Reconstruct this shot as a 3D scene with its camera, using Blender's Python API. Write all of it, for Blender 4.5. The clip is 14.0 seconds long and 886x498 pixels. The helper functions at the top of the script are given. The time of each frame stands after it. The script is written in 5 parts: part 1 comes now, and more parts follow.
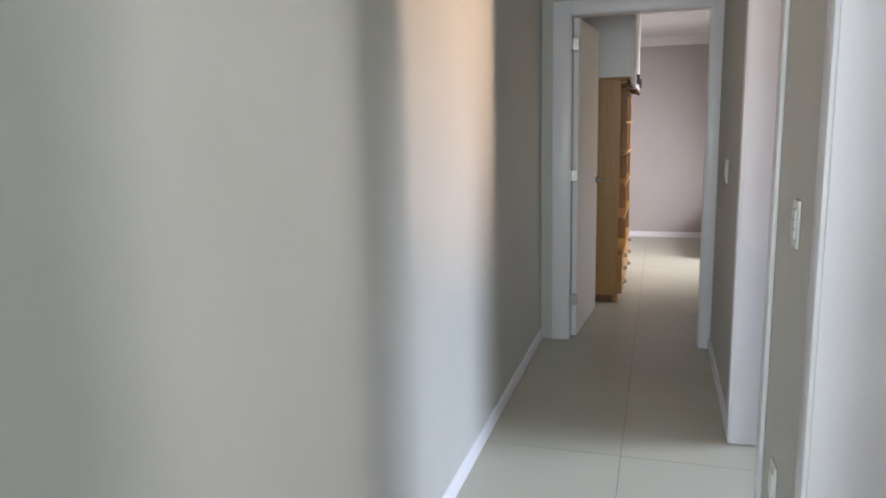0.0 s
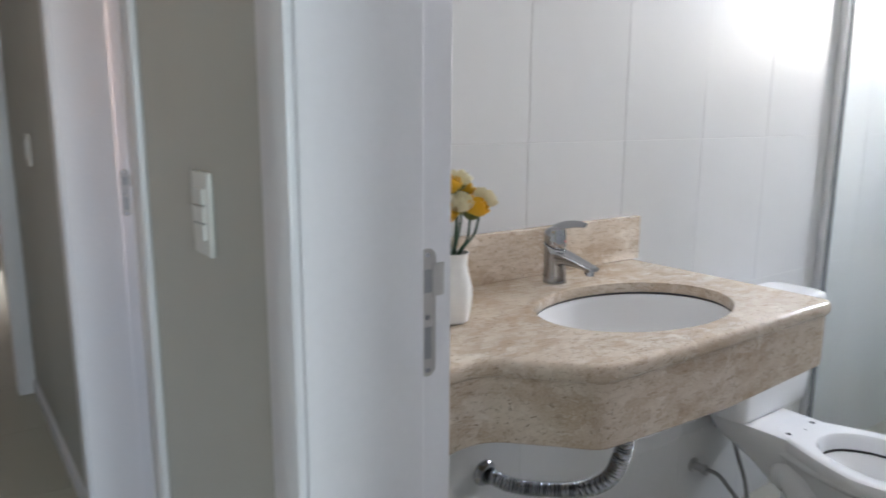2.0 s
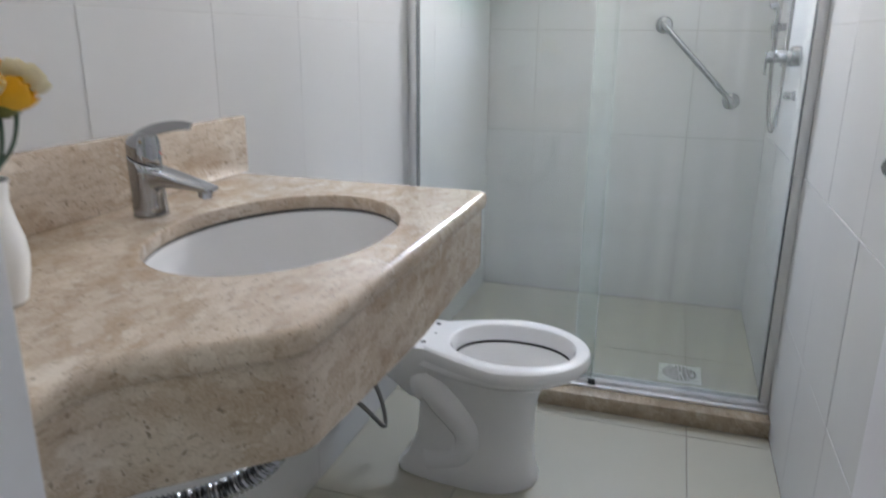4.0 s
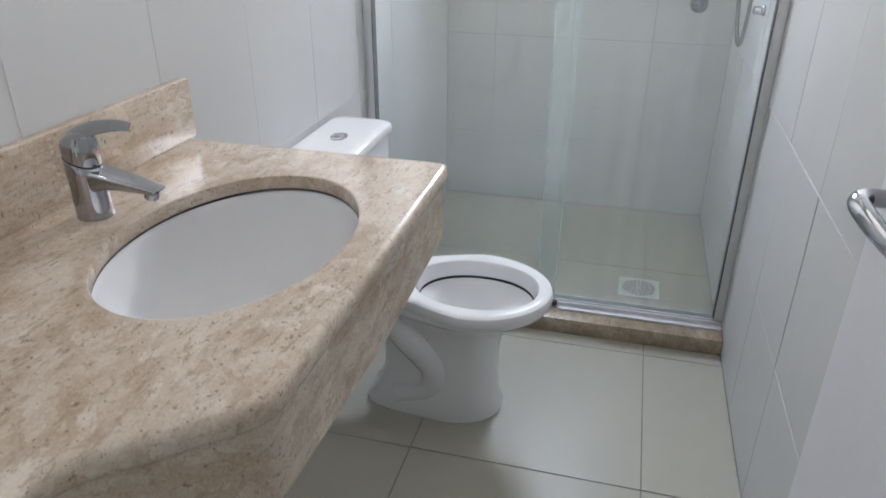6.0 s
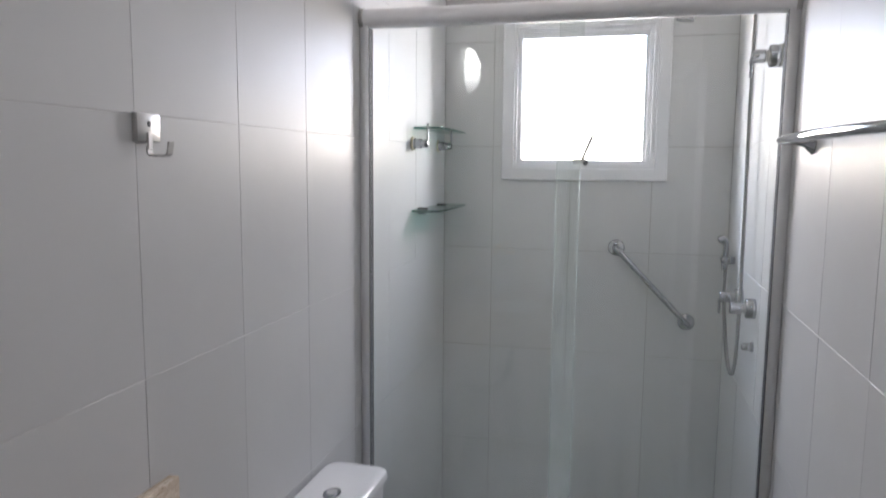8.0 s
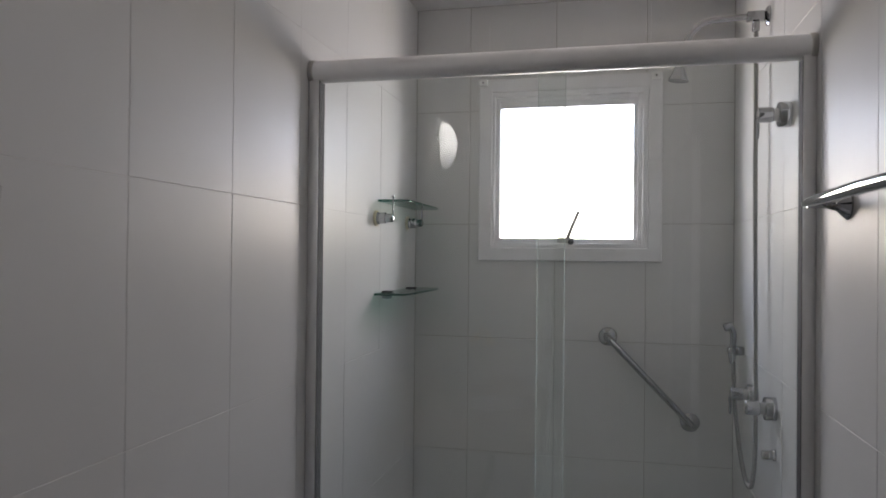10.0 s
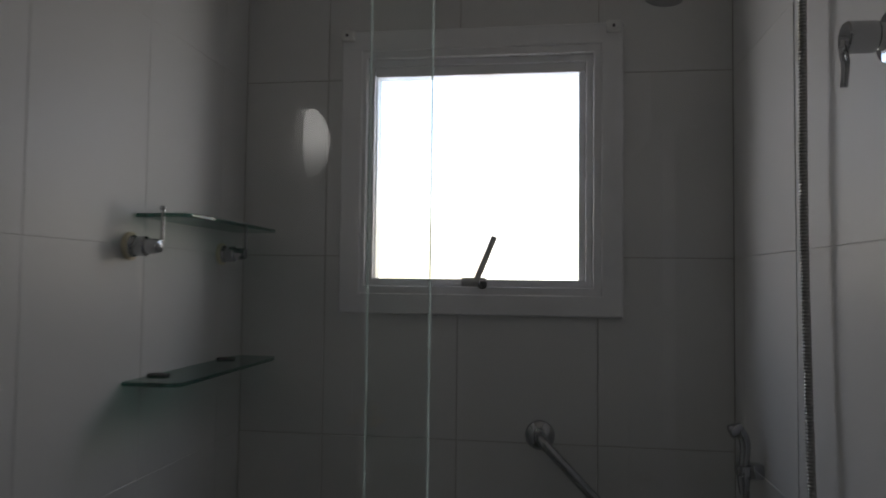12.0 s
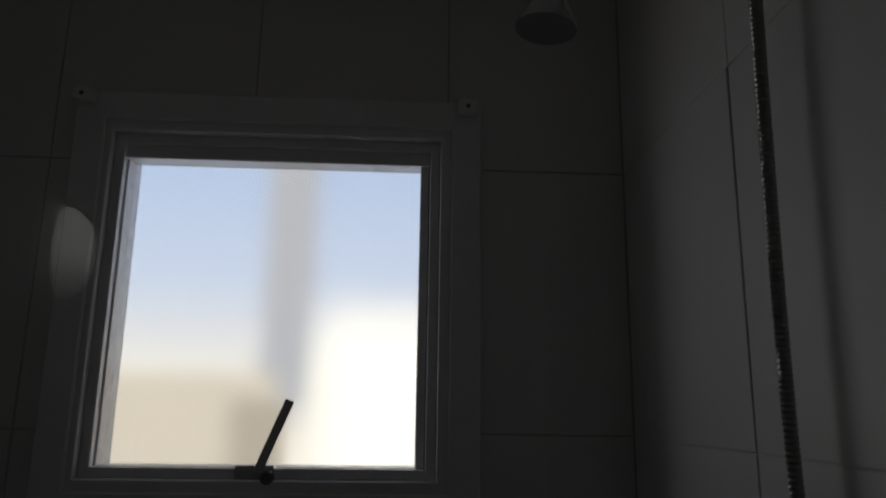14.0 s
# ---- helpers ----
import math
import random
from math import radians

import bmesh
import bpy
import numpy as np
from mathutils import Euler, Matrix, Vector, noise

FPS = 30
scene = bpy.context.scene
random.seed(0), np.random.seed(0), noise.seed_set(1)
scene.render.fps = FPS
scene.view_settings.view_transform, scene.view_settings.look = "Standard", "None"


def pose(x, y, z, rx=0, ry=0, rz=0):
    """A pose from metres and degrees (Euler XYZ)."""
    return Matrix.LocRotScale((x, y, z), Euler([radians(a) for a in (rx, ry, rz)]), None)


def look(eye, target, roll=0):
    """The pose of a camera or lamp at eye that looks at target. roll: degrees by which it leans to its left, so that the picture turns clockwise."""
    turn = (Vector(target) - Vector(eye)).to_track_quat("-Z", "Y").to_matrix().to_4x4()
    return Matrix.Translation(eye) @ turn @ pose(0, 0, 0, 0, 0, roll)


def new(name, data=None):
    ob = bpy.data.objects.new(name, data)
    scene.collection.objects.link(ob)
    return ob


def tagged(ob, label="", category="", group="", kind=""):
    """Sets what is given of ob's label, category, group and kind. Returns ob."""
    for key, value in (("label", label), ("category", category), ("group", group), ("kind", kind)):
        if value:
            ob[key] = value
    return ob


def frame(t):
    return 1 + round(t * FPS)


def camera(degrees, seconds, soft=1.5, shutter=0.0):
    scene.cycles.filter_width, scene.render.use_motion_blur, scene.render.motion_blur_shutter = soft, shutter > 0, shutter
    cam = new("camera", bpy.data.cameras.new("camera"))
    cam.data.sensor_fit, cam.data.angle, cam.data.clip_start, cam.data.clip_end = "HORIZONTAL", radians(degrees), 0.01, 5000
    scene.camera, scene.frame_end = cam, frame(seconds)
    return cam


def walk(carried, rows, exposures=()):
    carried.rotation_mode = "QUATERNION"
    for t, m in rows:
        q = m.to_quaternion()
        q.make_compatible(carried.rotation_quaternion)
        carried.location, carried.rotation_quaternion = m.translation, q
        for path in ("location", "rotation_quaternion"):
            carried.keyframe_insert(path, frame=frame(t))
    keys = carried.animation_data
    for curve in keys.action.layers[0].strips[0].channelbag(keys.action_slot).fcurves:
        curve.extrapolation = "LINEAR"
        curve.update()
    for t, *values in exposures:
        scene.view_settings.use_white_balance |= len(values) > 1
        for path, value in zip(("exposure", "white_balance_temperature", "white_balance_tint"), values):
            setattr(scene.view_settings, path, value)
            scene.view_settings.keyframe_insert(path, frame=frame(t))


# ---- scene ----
cam = camera(63.8, 14.0, 1.6, 0.35)
PATH = [
    (0, (0.146, 0.469, 1.407), (-0.429, 2.355, 1.068), -1.2),
    (0.5, (0.031, 0.806, 1.368), (-0.29, 2.749, 1.017), -1.1),
    (1, (0.002, 1.02, 1.343), (0.229, 2.975, 0.987), -0.5),
    (1.5, (0.056, 1.217, 1.303), (0.799, 3.039, 0.946), -0.1),
    (2, (0.163, 1.401, 1.291), (1.32, 2.989, 0.917), 0.3),
    (2.5, (0.215, 1.541, 1.245), (1.648, 2.88, 0.853), 0.0),
    (3, (0.25, 1.657, 1.227), (1.924, 2.663, 0.795), 0.6),
    (3.5, (0.315, 1.731, 1.226), (2.114, 2.459, 0.744), 0.6),
    (4, (0.405, 1.76, 1.184), (2.231, 2.346, 0.617), 0.5),
    (4.2, (0.428, 1.765, 1.156), (2.23, 2.309, 0.48), 0.5),
    (6.3, (0.502, 1.792, 1.392), (2.231, 2.242, 0.493), 0.3),
    (6.5, (0.513, 1.803, 1.418), (2.272, 2.259, 0.582), 0.5),
    (7, (0.534, 1.822, 1.466), (2.356, 2.297, 0.793), 0.2),
    (7.5, (0.55, 1.808, 1.551), (2.432, 2.294, 1.079), 0.4),
    (8, (0.582, 1.823, 1.6), (2.508, 2.307, 1.362), 0.5),
    (8.5, (0.597, 1.823, 1.625), (2.537, 2.303, 1.554), 0.4),
    (8.7, (0.608, 1.832, 1.621), (2.551, 2.305, 1.595), 0.4),
    (10.8, (1.326, 1.841, 1.531), (3.277, 2.278, 1.566), 0.6),
    (11, (1.446, 1.833, 1.54), (3.402, 2.251, 1.578), 0.5),
    (11.5, (1.717, 1.817, 1.574), (3.683, 2.177, 1.612), 0.5),
    (12, (1.972, 1.833, 1.617), (3.95, 2.116, 1.706), 0.7),
    (12.5, (2.197, 1.817, 1.647), (4.187, 1.964, 1.79), 0.5),
    (13, (2.368, 1.791, 1.648), (4.35, 1.804, 1.91), 0.7),
    (13.5, (2.506, 1.774, 1.673), (4.475, 1.751, 2.024), 0.5),
    (14, (2.536, 1.77, 1.725), (4.488, 1.673, 2.151), 0.8),
]
# exposure of the filming camera: it opens up indoors and closes down towards the bright window
EXPOSURE = [
    (0.0, 1.62, 6500, 9), (0.5, 1.50, 6500, 9), (1.0, 1.58, 6500, 9), (1.5, 1.62, 6400, 9), (2.0, 1.32, 6250, 7), (2.5, 1.16, 6250, 7),
    (3.5, 1.14, 6250, 7), (4.2, 1.12, 6300, 7), (6.5, 1.18, 6200, 7), (7.0, 1.03, 6150, 9), (7.5, 0.93, 6150, 10), (8.0, 0.30, 6350, 11),
    (8.5, -0.50, 6550, 12), (8.7, -0.56, 6600, 12), (10.8, -0.95, 6650, 11), (11.0, -1.10, 6650, 11), (11.5, -1.60, 6650, 11), (12.0, -2.50, 6650, 11),
    (12.5, -3.40, 6600, 11), (13.0, -4.10, 6600, 11), (13.5, -4.42, 6550, 11), (14.0, -4.60, 6550, 11),
]
walk(cam, [(t, look(eye, target, roll)) for t, eye, target, roll in PATH], EXPOSURE)

# ---- world and large lights ----
world = bpy.data.worlds.new("sky")
scene.world = world
world.use_nodes = True
wn = world.node_tree.nodes
sky = wn.new("ShaderNodeTexSky")
sky.sky_type, sky.sun_disc = "NISHITA", False
sky.sun_elevation, sky.sun_rotation = radians(28), radians(70)
wn["Background"].inputs["Strength"].default_value = 0.08
world.node_tree.links.new(sky.outputs["Color"], wn["Background"].inputs["Color"])


def area_lamp(name, where, target, w, h, power, colour):
    """Rectangular area lamp standing in for daylight from outside the view."""
    data = bpy.data.lights.new(name, "AREA")
    data.shape, data.size, data.size_y, data.energy, data.color = "RECTANGLE", w, h, power, colour
    ob = new(name, data)
    ob.matrix_world = look(where, target)
    return ob


# unseen fill at the hall's end, added to brighten its left wall
area_lamp("daylight_hall_end", (0.16, -1.72, 1.45), (-0.56, 0.9, 1.6), 0.5, 1.3, 17.5, (0.88, 0.98, 1.0))
side_sky = area_lamp("daylight_side_sky", (3.06, 3.95, 1.95), (-0.565, 2.75, 0.10), 1.20, 0.5, 4.6, (0.66, 0.78, 1.0))
# added below the sill, aimed up to warm only the hall patch's upper part
side_sun = area_lamp("daylight_side_facade", (3.06, 3.60, 0.62), (-0.565, 3.25, 2.15), 0.30, 0.4, 4.4, (1.0, 0.70, 0.53))
side_sky.data.spread, side_sun.data.spread = radians(50), radians(42)
# lamp added out of sight to brighten the bedroom and its wardrobe
bedroom_fill = area_lamp("daylight_bedroom", (1.93, 7.45, 1.5), (-0.5, 8.1, 0.6), 0.8, 1.2, 15, (1.0, 0.96, 0.98))
bedroom_fill.data.spread = radians(96)

# ---- materials ----


class Nodes:
    """A small builder for node materials."""

    def __init__(self, name, rough=0.5, metal=0.0, base=(0.8, 0.8, 0.8)):
        self.m = bpy.data.materials.new(name)
        self.m.use_nodes = True
        self.t = self.m.node_tree
        self.b = self.t.nodes["Principled BSDF"]
        self.b.inputs["Roughness"].default_value = rough
        self.b.inputs["Metallic"].default_value = metal
        self.b.inputs["Base Color"].default_value = (*base, 1)
        self.pos = self.t.nodes.new("ShaderNodeNewGeometry").outputs["Position"]

    def link(self, a, b):
        self.t.links.new(a, b)

    def mapped(self, sx=1.0, sy=1.0, sz=1.0):
        n = self.t.nodes.new("ShaderNodeMapping")
        n.inputs["Scale"].default_value = (sx, sy, sz)
        self.link(self.pos, n.inputs["Vector"])
        return n.outputs["Vector"]

    def noise(self, scale, detail=3.0, rough=0.55, vec=None, distort=0.0):
        n = self.t.nodes.new("ShaderNodeTexNoise")
        n.inputs["Scale"].default_value, n.inputs["Detail"].default_value = scale, detail
        n.inputs["Roughness"].default_value, n.inputs["Distortion"].default_value = rough, distort
        self.link(vec or self.pos, n.inputs["Vector"])
        return n.outputs["Fac"]

    def ramp(self, fac, *stops):
        n = self.t.nodes.new("ShaderNodeValToRGB")
        e = n.color_ramp.elements
        while len(e) < len(stops):
            e.new(0.5)
        for k, (p, c) in enumerate(stops):
            e[k].position = p
            e[k].color = (*c, 1) if len(c) == 3 else c
        self.link(fac, n.inputs["Fac"])
        return n.outputs["Color"]

    def mix(self, fac, a, b, mode="MIX"):
        n = self.t.nodes.new("ShaderNodeMixRGB")
        n.blend_type = mode
        for sock, v in zip(("Fac", "Color1", "Color2"), (fac, a, b)):
            if isinstance(v, (int, float)):
                n.inputs[sock].default_value = v
            elif isinstance(v, tuple):
                n.inputs[sock].default_value = (*v, 1)
            else:
                self.link(v, n.inputs[sock])
        return n.outputs["Color"]

    def maths(self, op, a, b=0.0, c=0.0):
        n = self.t.nodes.new("ShaderNodeMath")
        n.operation = op
        for k, v in enumerate((a, b, c)):
            if isinstance(v, (int, float)):
                n.inputs[k].default_value = v
            else:
                self.link(v, n.inputs[k])
        return n.outputs[0]

    def colour(self, out):
        self.link(out, self.b.inputs["Base Color"])
        return self

    def rough(self, out):
        self.link(out, self.b.inputs["Roughness"])
        return self

    def bump(self, height, dist, strength=1.0, then=None):
        n = self.t.nodes.new("ShaderNodeBump")
        n.inputs["Distance"].default_value, n.inputs["Strength"].default_value = dist, strength
        self.link(height, n.inputs["Height"])
        if then is not None:
            self.link(then, n.inputs["Normal"])
        self.link(n.outputs["Normal"], self.b.inputs["Normal"])
        return n.outputs["Normal"]


def tint(c, k):
    return tuple(min(1.0, v * k) for v in c)


def paint(name, base, rough=0.6, grain=160.0, depth=0.0006, spread=0.05):
    """Rolled wall paint or lacquer: faint blotches, fine relief."""
    n = Nodes(name, rough)
    big, fine = n.noise(1.7, 3), n.noise(grain, 2)
    c = n.ramp(big, (0.25, tint(base, 1 - spread)), (0.75, tint(base, 1 + spread)))
    n.colour(n.mix(0.12, c, n.ramp(fine, (0.3, tint(base, 0.9)), (0.7, tint(base, 1.06)))))
    n.rough(n.maths("MULTIPLY_ADD", n.noise(9, 3), 0.16, rough - 0.08))
    n.bump(fine, depth, 0.5)
    return n.m


def glazed(name, base, rough, wave, vary=0.03, scale=5.0, spec=0.5):
    """Glazed ceramic: soft waves in the glaze and a slight change of tone from piece to piece."""
    n = Nodes(name, rough)
    info = n.t.nodes.new("ShaderNodeObjectInfo")
    big = n.noise(2.3, 3)
    c = n.ramp(big, (0.2, tint(base, 0.97)), (0.8, tint(base, 1.02)))
    k = n.maths("MULTIPLY_ADD", info.outputs["Random"], vary, 1 - vary)
    n.colour(n.mix(1.0, c, k, "MULTIPLY"))
    n.rough(n.maths("MULTIPLY_ADD", n.noise(6, 4), 0.12, rough - 0.06))
    first = n.bump(n.noise(scale, 2), wave)
    n.bump(n.noise(120, 2), 0.00012, 0.5, first)
    n.b.inputs["Specular IOR Level"].default_value = spec
    return n.m


def chrome_like(name, base, rough, smear=0.04):
    n = Nodes(name, rough, 1.0, base)
    n.rough(n.maths("MULTIPLY_ADD", n.noise(38, 4), smear * 2, max(0.02, rough - smear)))
    n.colour(n.ramp(n.noise(14, 3), (0.3, tint(base, 0.94)), (0.7, base)))
    return n.m


def marble_like(name, light, mid, dark, veil):
    """Beige limestone: clouds, brown blotches, crystalline flakes, pale fossils and small dark pits."""
    n = Nodes(name, 0.16)

    def over(base, fac, lo, hi, alpha, colour):
        return n.mix(n.ramp(fac, (lo, (0, 0, 0)), (hi, (alpha, alpha, alpha))), base, colour)

    cloud = n.noise(6, 6, 0.68, n.mapped(1, 1.3, 1.3), 0.35)
    base = n.ramp(cloud, (0.36, mid), (0.52, light), (0.68, tint(light, 1.07)))
    base = over(base, n.noise(4.2, 5, 0.6, n.mapped(0.8, 1.2, 1.6), 0.8), 0.46, 0.66, 0.78, tint(dark, 1.05))
    v = n.t.nodes.new("ShaderNodeTexVoronoi")
    v.inputs["Scale"].default_value, v.inputs["Randomness"].default_value = 46, 1.0
    warp = n.t.nodes.new("ShaderNodeVectorMath")
    warp.operation = "MULTIPLY_ADD"
    wob = n.t.nodes.new("ShaderNodeTexNoise")
    wob.inputs["Scale"].default_value, wob.inputs["Detail"].default_value = 60, 4
    n.link(n.pos, wob.inputs["Vector"])
    n.link(wob.outputs["Color"], warp.inputs[0])
    warp.inputs[1].default_value = (0.03, 0.03, 0.03)
    n.link(n.mapped(0.8, 1.25, 1.25), warp.inputs[2])
    n.link(warp.outputs[0], v.inputs["Vector"])
    flake = n.t.nodes.new("ShaderNodeRGBToBW")
    n.link(v.outputs["Color"], flake.inputs[0])
    base = over(base, flake.outputs[0], 0.58, 0.9, 0.42, veil)
    base = n.mix(n.ramp(flake.outputs[0], (0.14, (0.42, 0.42, 0.42)), (0.38, (0, 0, 0))), base, dark)
    base = over(base, n.noise(11, 9, 0.78, n.mapped(0.7, 1.4, 1.5), 0.5), 0.49, 0.64, 0.70, dark)
    pale = n.noise(14, 6, 0.62, n.mapped(1, 1, 1.4), 0.6)
    base = over(base, pale, 0.59, 0.66, 0.75, veil)
    base = over(base, n.noise(85, 5, 0.7, n.mapped(0.4, 1.2, 1.7), 0.5), 0.54, 0.66, 0.75, tint(dark, 0.75))
    pit = n.noise(140, 2, 0.5)
    base = over(base, pit, 0.66, 0.71, 0.85, tint(dark, 0.45))
    fine = n.noise(300, 4, 0.7)
    n.colour(n.mix(0.2, base, n.ramp(fine, (0.36, tint(dark, 0.8)), (0.64, veil))))
    n.rough(n.maths("MULTIPLY_ADD", n.noise(60, 4), 0.16, 0.10))
    n.bump(pit, 0.0004, -0.4)
    return n.m


def clear_glass(name, through_colour, haze, haze_colour, scale_low=0.0):
    """Thin sheet glass: lets light through, mirrors by Fresnel, with a film of lime that runs down the sheet, thicker
    low down; its strength also paints in brightness.
    """
    m = bpy.data.materials.new(name)
    m.use_nodes = True
    t = m.node_tree
    t.nodes.remove(t.nodes["Principled BSDF"])
    clear, gloss, film = (t.nodes.new(k) for k in ("ShaderNodeBsdfTransparent", "ShaderNodeBsdfGlossy", "ShaderNodeBsdfDiffuse"))
    clear.inputs["Color"].default_value = (*through_colour, 1)
    gloss.inputs["Roughness"].default_value = 0.01
    film.inputs["Color"].default_value = (*haze_colour, 1)
    lw = t.nodes.new("ShaderNodeLayerWeight")
    lw.inputs["Blend"].default_value = 0.5
    power, fres = t.nodes.new("ShaderNodeMath"), t.nodes.new("ShaderNodeMath")
    power.operation, fres.operation = "POWER", "MULTIPLY_ADD"
    power.inputs[1].default_value = 5.0
    fres.inputs[1].default_value, fres.inputs[2].default_value = 0.95, 0.04
    t.links.new(lw.outputs["Facing"], power.inputs[0])
    t.links.new(power.outputs[0], fres.inputs[0])
    a, b = t.nodes.new("ShaderNodeMixShader"), t.nodes.new("ShaderNodeMixShader")
    geo, noi, mul = t.nodes.new("ShaderNodeNewGeometry"), t.nodes.new("ShaderNodeTexNoise"), t.nodes.new("ShaderNodeMath")
    noi.inputs["Scale"].default_value, noi.inputs["Detail"].default_value = 2.2, 4
    runs, soft = t.nodes.new("ShaderNodeMapping"), t.nodes.new("ShaderNodeMath")
    runs.inputs["Scale"].default_value = (1.0, 6.0, 0.35)
    soft.operation = "MULTIPLY_ADD"
    soft.inputs[1].default_value, soft.inputs[2].default_value = 0.4, 0.30
    mul.operation = "MULTIPLY"
    mul.inputs[1].default_value = haze * 2
    t.links.new(geo.outputs["Position"], runs.inputs["Vector"])
    t.links.new(runs.outputs["Vector"], noi.inputs["Vector"])
    t.links.new(noi.outputs["Fac"], soft.inputs[0])
    t.links.new(soft.outputs[0], mul.inputs[0])
    part_z, low, film_sum = t.nodes.new("ShaderNodeSeparateXYZ"), t.nodes.new("ShaderNodeMapRange"), t.nodes.new("ShaderNodeMath")
    low.interpolation_type = "SMOOTHSTEP"
    low.inputs["From Min"].default_value, low.inputs["From Max"].default_value = 1.45, 0.35
    low.inputs["To Min"].default_value, low.inputs["To Max"].default_value = 0.0, scale_low * 2
    film_sum.operation = "MULTIPLY_ADD"
    film_sum.inputs[2].default_value = 0.0
    t.links.new(geo.outputs["Position"], part_z.inputs[0])
    t.links.new(part_z.outputs["Z"], low.inputs["Value"])
    t.links.new(low.outputs["Result"], film_sum.inputs[0])
    t.links.new(soft.outputs[0], film_sum.inputs[1])
    t.links.new(mul.outputs[0], film_sum.inputs[2])
    t.links.new(film_sum.outputs[0], a.inputs["Fac"])
    t.links.new(clear.outputs[0], a.inputs[1])
    glow, milk = t.nodes.new("ShaderNodeBsdfTranslucent"), t.nodes.new("ShaderNodeMixShader")
    glow.inputs["Color"].default_value = (*haze_colour, 1)
    t.links.new(film.outputs[0], milk.inputs[1])
    t.links.new(glow.outputs[0], milk.inputs[2])
    t.links.new(milk.outputs[0], a.inputs[2])
    t.links.new(fres.outputs[0], b.inputs["Fac"])
    t.links.new(a.outputs[0], b.inputs[1])
    t.links.new(gloss.outputs[0], b.inputs[2])
    t.links.new(b.outputs[0], t.nodes["Material Output"].inputs["Surface"])
    return m


def ground_edge(name):
    """Ground edge of sheet glass: scatters the light that runs inside the sheet."""
    m = bpy.data.materials.new(name)
    m.use_nodes = True
    t = m.node_tree
    t.nodes.remove(t.nodes["Principled BSDF"])
    scatter, clear, mixer = (t.nodes.new(k) for k in ("ShaderNodeBsdfTranslucent", "ShaderNodeBsdfTransparent", "ShaderNodeMixShader"))
    scatter.inputs["Color"].default_value = (0.76, 0.84, 0.82, 1)
    clear.inputs["Color"].default_value = (0.85, 0.95, 0.92, 1)
    mixer.inputs["Fac"].default_value = 0.45
    t.links.new(scatter.outputs[0], mixer.inputs[1])
    t.links.new(clear.outputs[0], mixer.inputs[2])
    t.links.new(mixer.outputs[0], t.nodes["Material Output"].inputs["Surface"])
    return m


def outdoors():
    """Blurred daylight behind the frosted pane: blue above, sunlit warm haze below, a dim tower."""
    m = bpy.data.materials.new("hazy_daylight")
    m.use_nodes = True
    t = m.node_tree
    t.nodes.remove(t.nodes["Principled BSDF"])
    geo, sep = t.nodes.new("ShaderNodeNewGeometry"), t.nodes.new("ShaderNodeSeparateXYZ")
    t.links.new(geo.outputs["Position"], sep.inputs[0])

    def span(out, lo, hi, mode="SMOOTHSTEP"):
        n = t.nodes.new("ShaderNodeMapRange")
        n.interpolation_type = mode
        n.inputs["From Min"].default_value, n.inputs["From Max"].default_value = lo, hi
        t.links.new(out, n.inputs["Value"])
        return n.outputs["Result"]

    def mixed(fac, a, b, mode="MIX"):
        n = t.nodes.new("ShaderNodeMixRGB")
        n.blend_type = mode
        for sock, v in zip(("Fac", "Color1", "Color2"), (fac, a, b)):
            if isinstance(v, tuple):
                n.inputs[sock].default_value = (*v, 1)
            elif isinstance(v, float):
                n.inputs[sock].default_value = v
            else:
                t.links.new(v, n.inputs[sock])
        return n.outputs["Color"]

    def both(a, b):
        n = t.nodes.new("ShaderNodeMath")
        n.operation = "MULTIPLY"
        t.links.new(a, n.inputs[0])
        t.links.new(b, n.inputs[1])
        return n.outputs[0]

    def nearer(out, at):
        n = t.nodes.new("ShaderNodeMath")
        n.operation = "MULTIPLY_ADD"
        n.inputs[1].default_value, n.inputs[2].default_value = 1 / 1.196, at * (1 - 1 / 1.196)
        t.links.new(out, n.inputs[0])
        return n.outputs[0]

    y, z = nearer(sep.outputs["Y"], 1.77), nearer(sep.outputs["Z"], 1.725)
    c = mixed(span(z, 1.70, 1.98), (1.36, 1.26, 1.10), (0.84, 0.95, 1.18))
    c = mixed(span(z, 1.92, 2.25), c, (0.64, 0.80, 1.12))
    tower = both(span(y, 1.90, 1.965), span(y, 2.055, 1.99))
    c = mixed(both(tower, span(z, 1.64, 1.76)), c, (0.72, 0.72, 0.76))
    low = both(span(y, 1.96, 2.02), span(z, 1.80, 1.74))
    c = mixed(low, c, (1.02, 0.90, 0.74))
    c = mixed(both(both(span(y, 1.95, 1.99), span(y, 2.10, 2.03)), span(z, 1.76, 1.70)), c, (0.70, 0.61, 0.50))
    glow = both(span(y, 1.97, 1.86), span(z, 1.95, 1.80))
    c = mixed(glow, c, (1.7, 1.62, 1.5))
    e = t.nodes.new("ShaderNodeEmission")
    e.inputs["Strength"].default_value = DAYLIGHT
    c = mixed(1.0, c, (1.05, 1.0, 0.98), "MULTIPLY")
    t.links.new(c, e.inputs["Color"])
    t.links.new(e.outputs[0], t.nodes["Material Output"].inputs["Surface"])
    return m


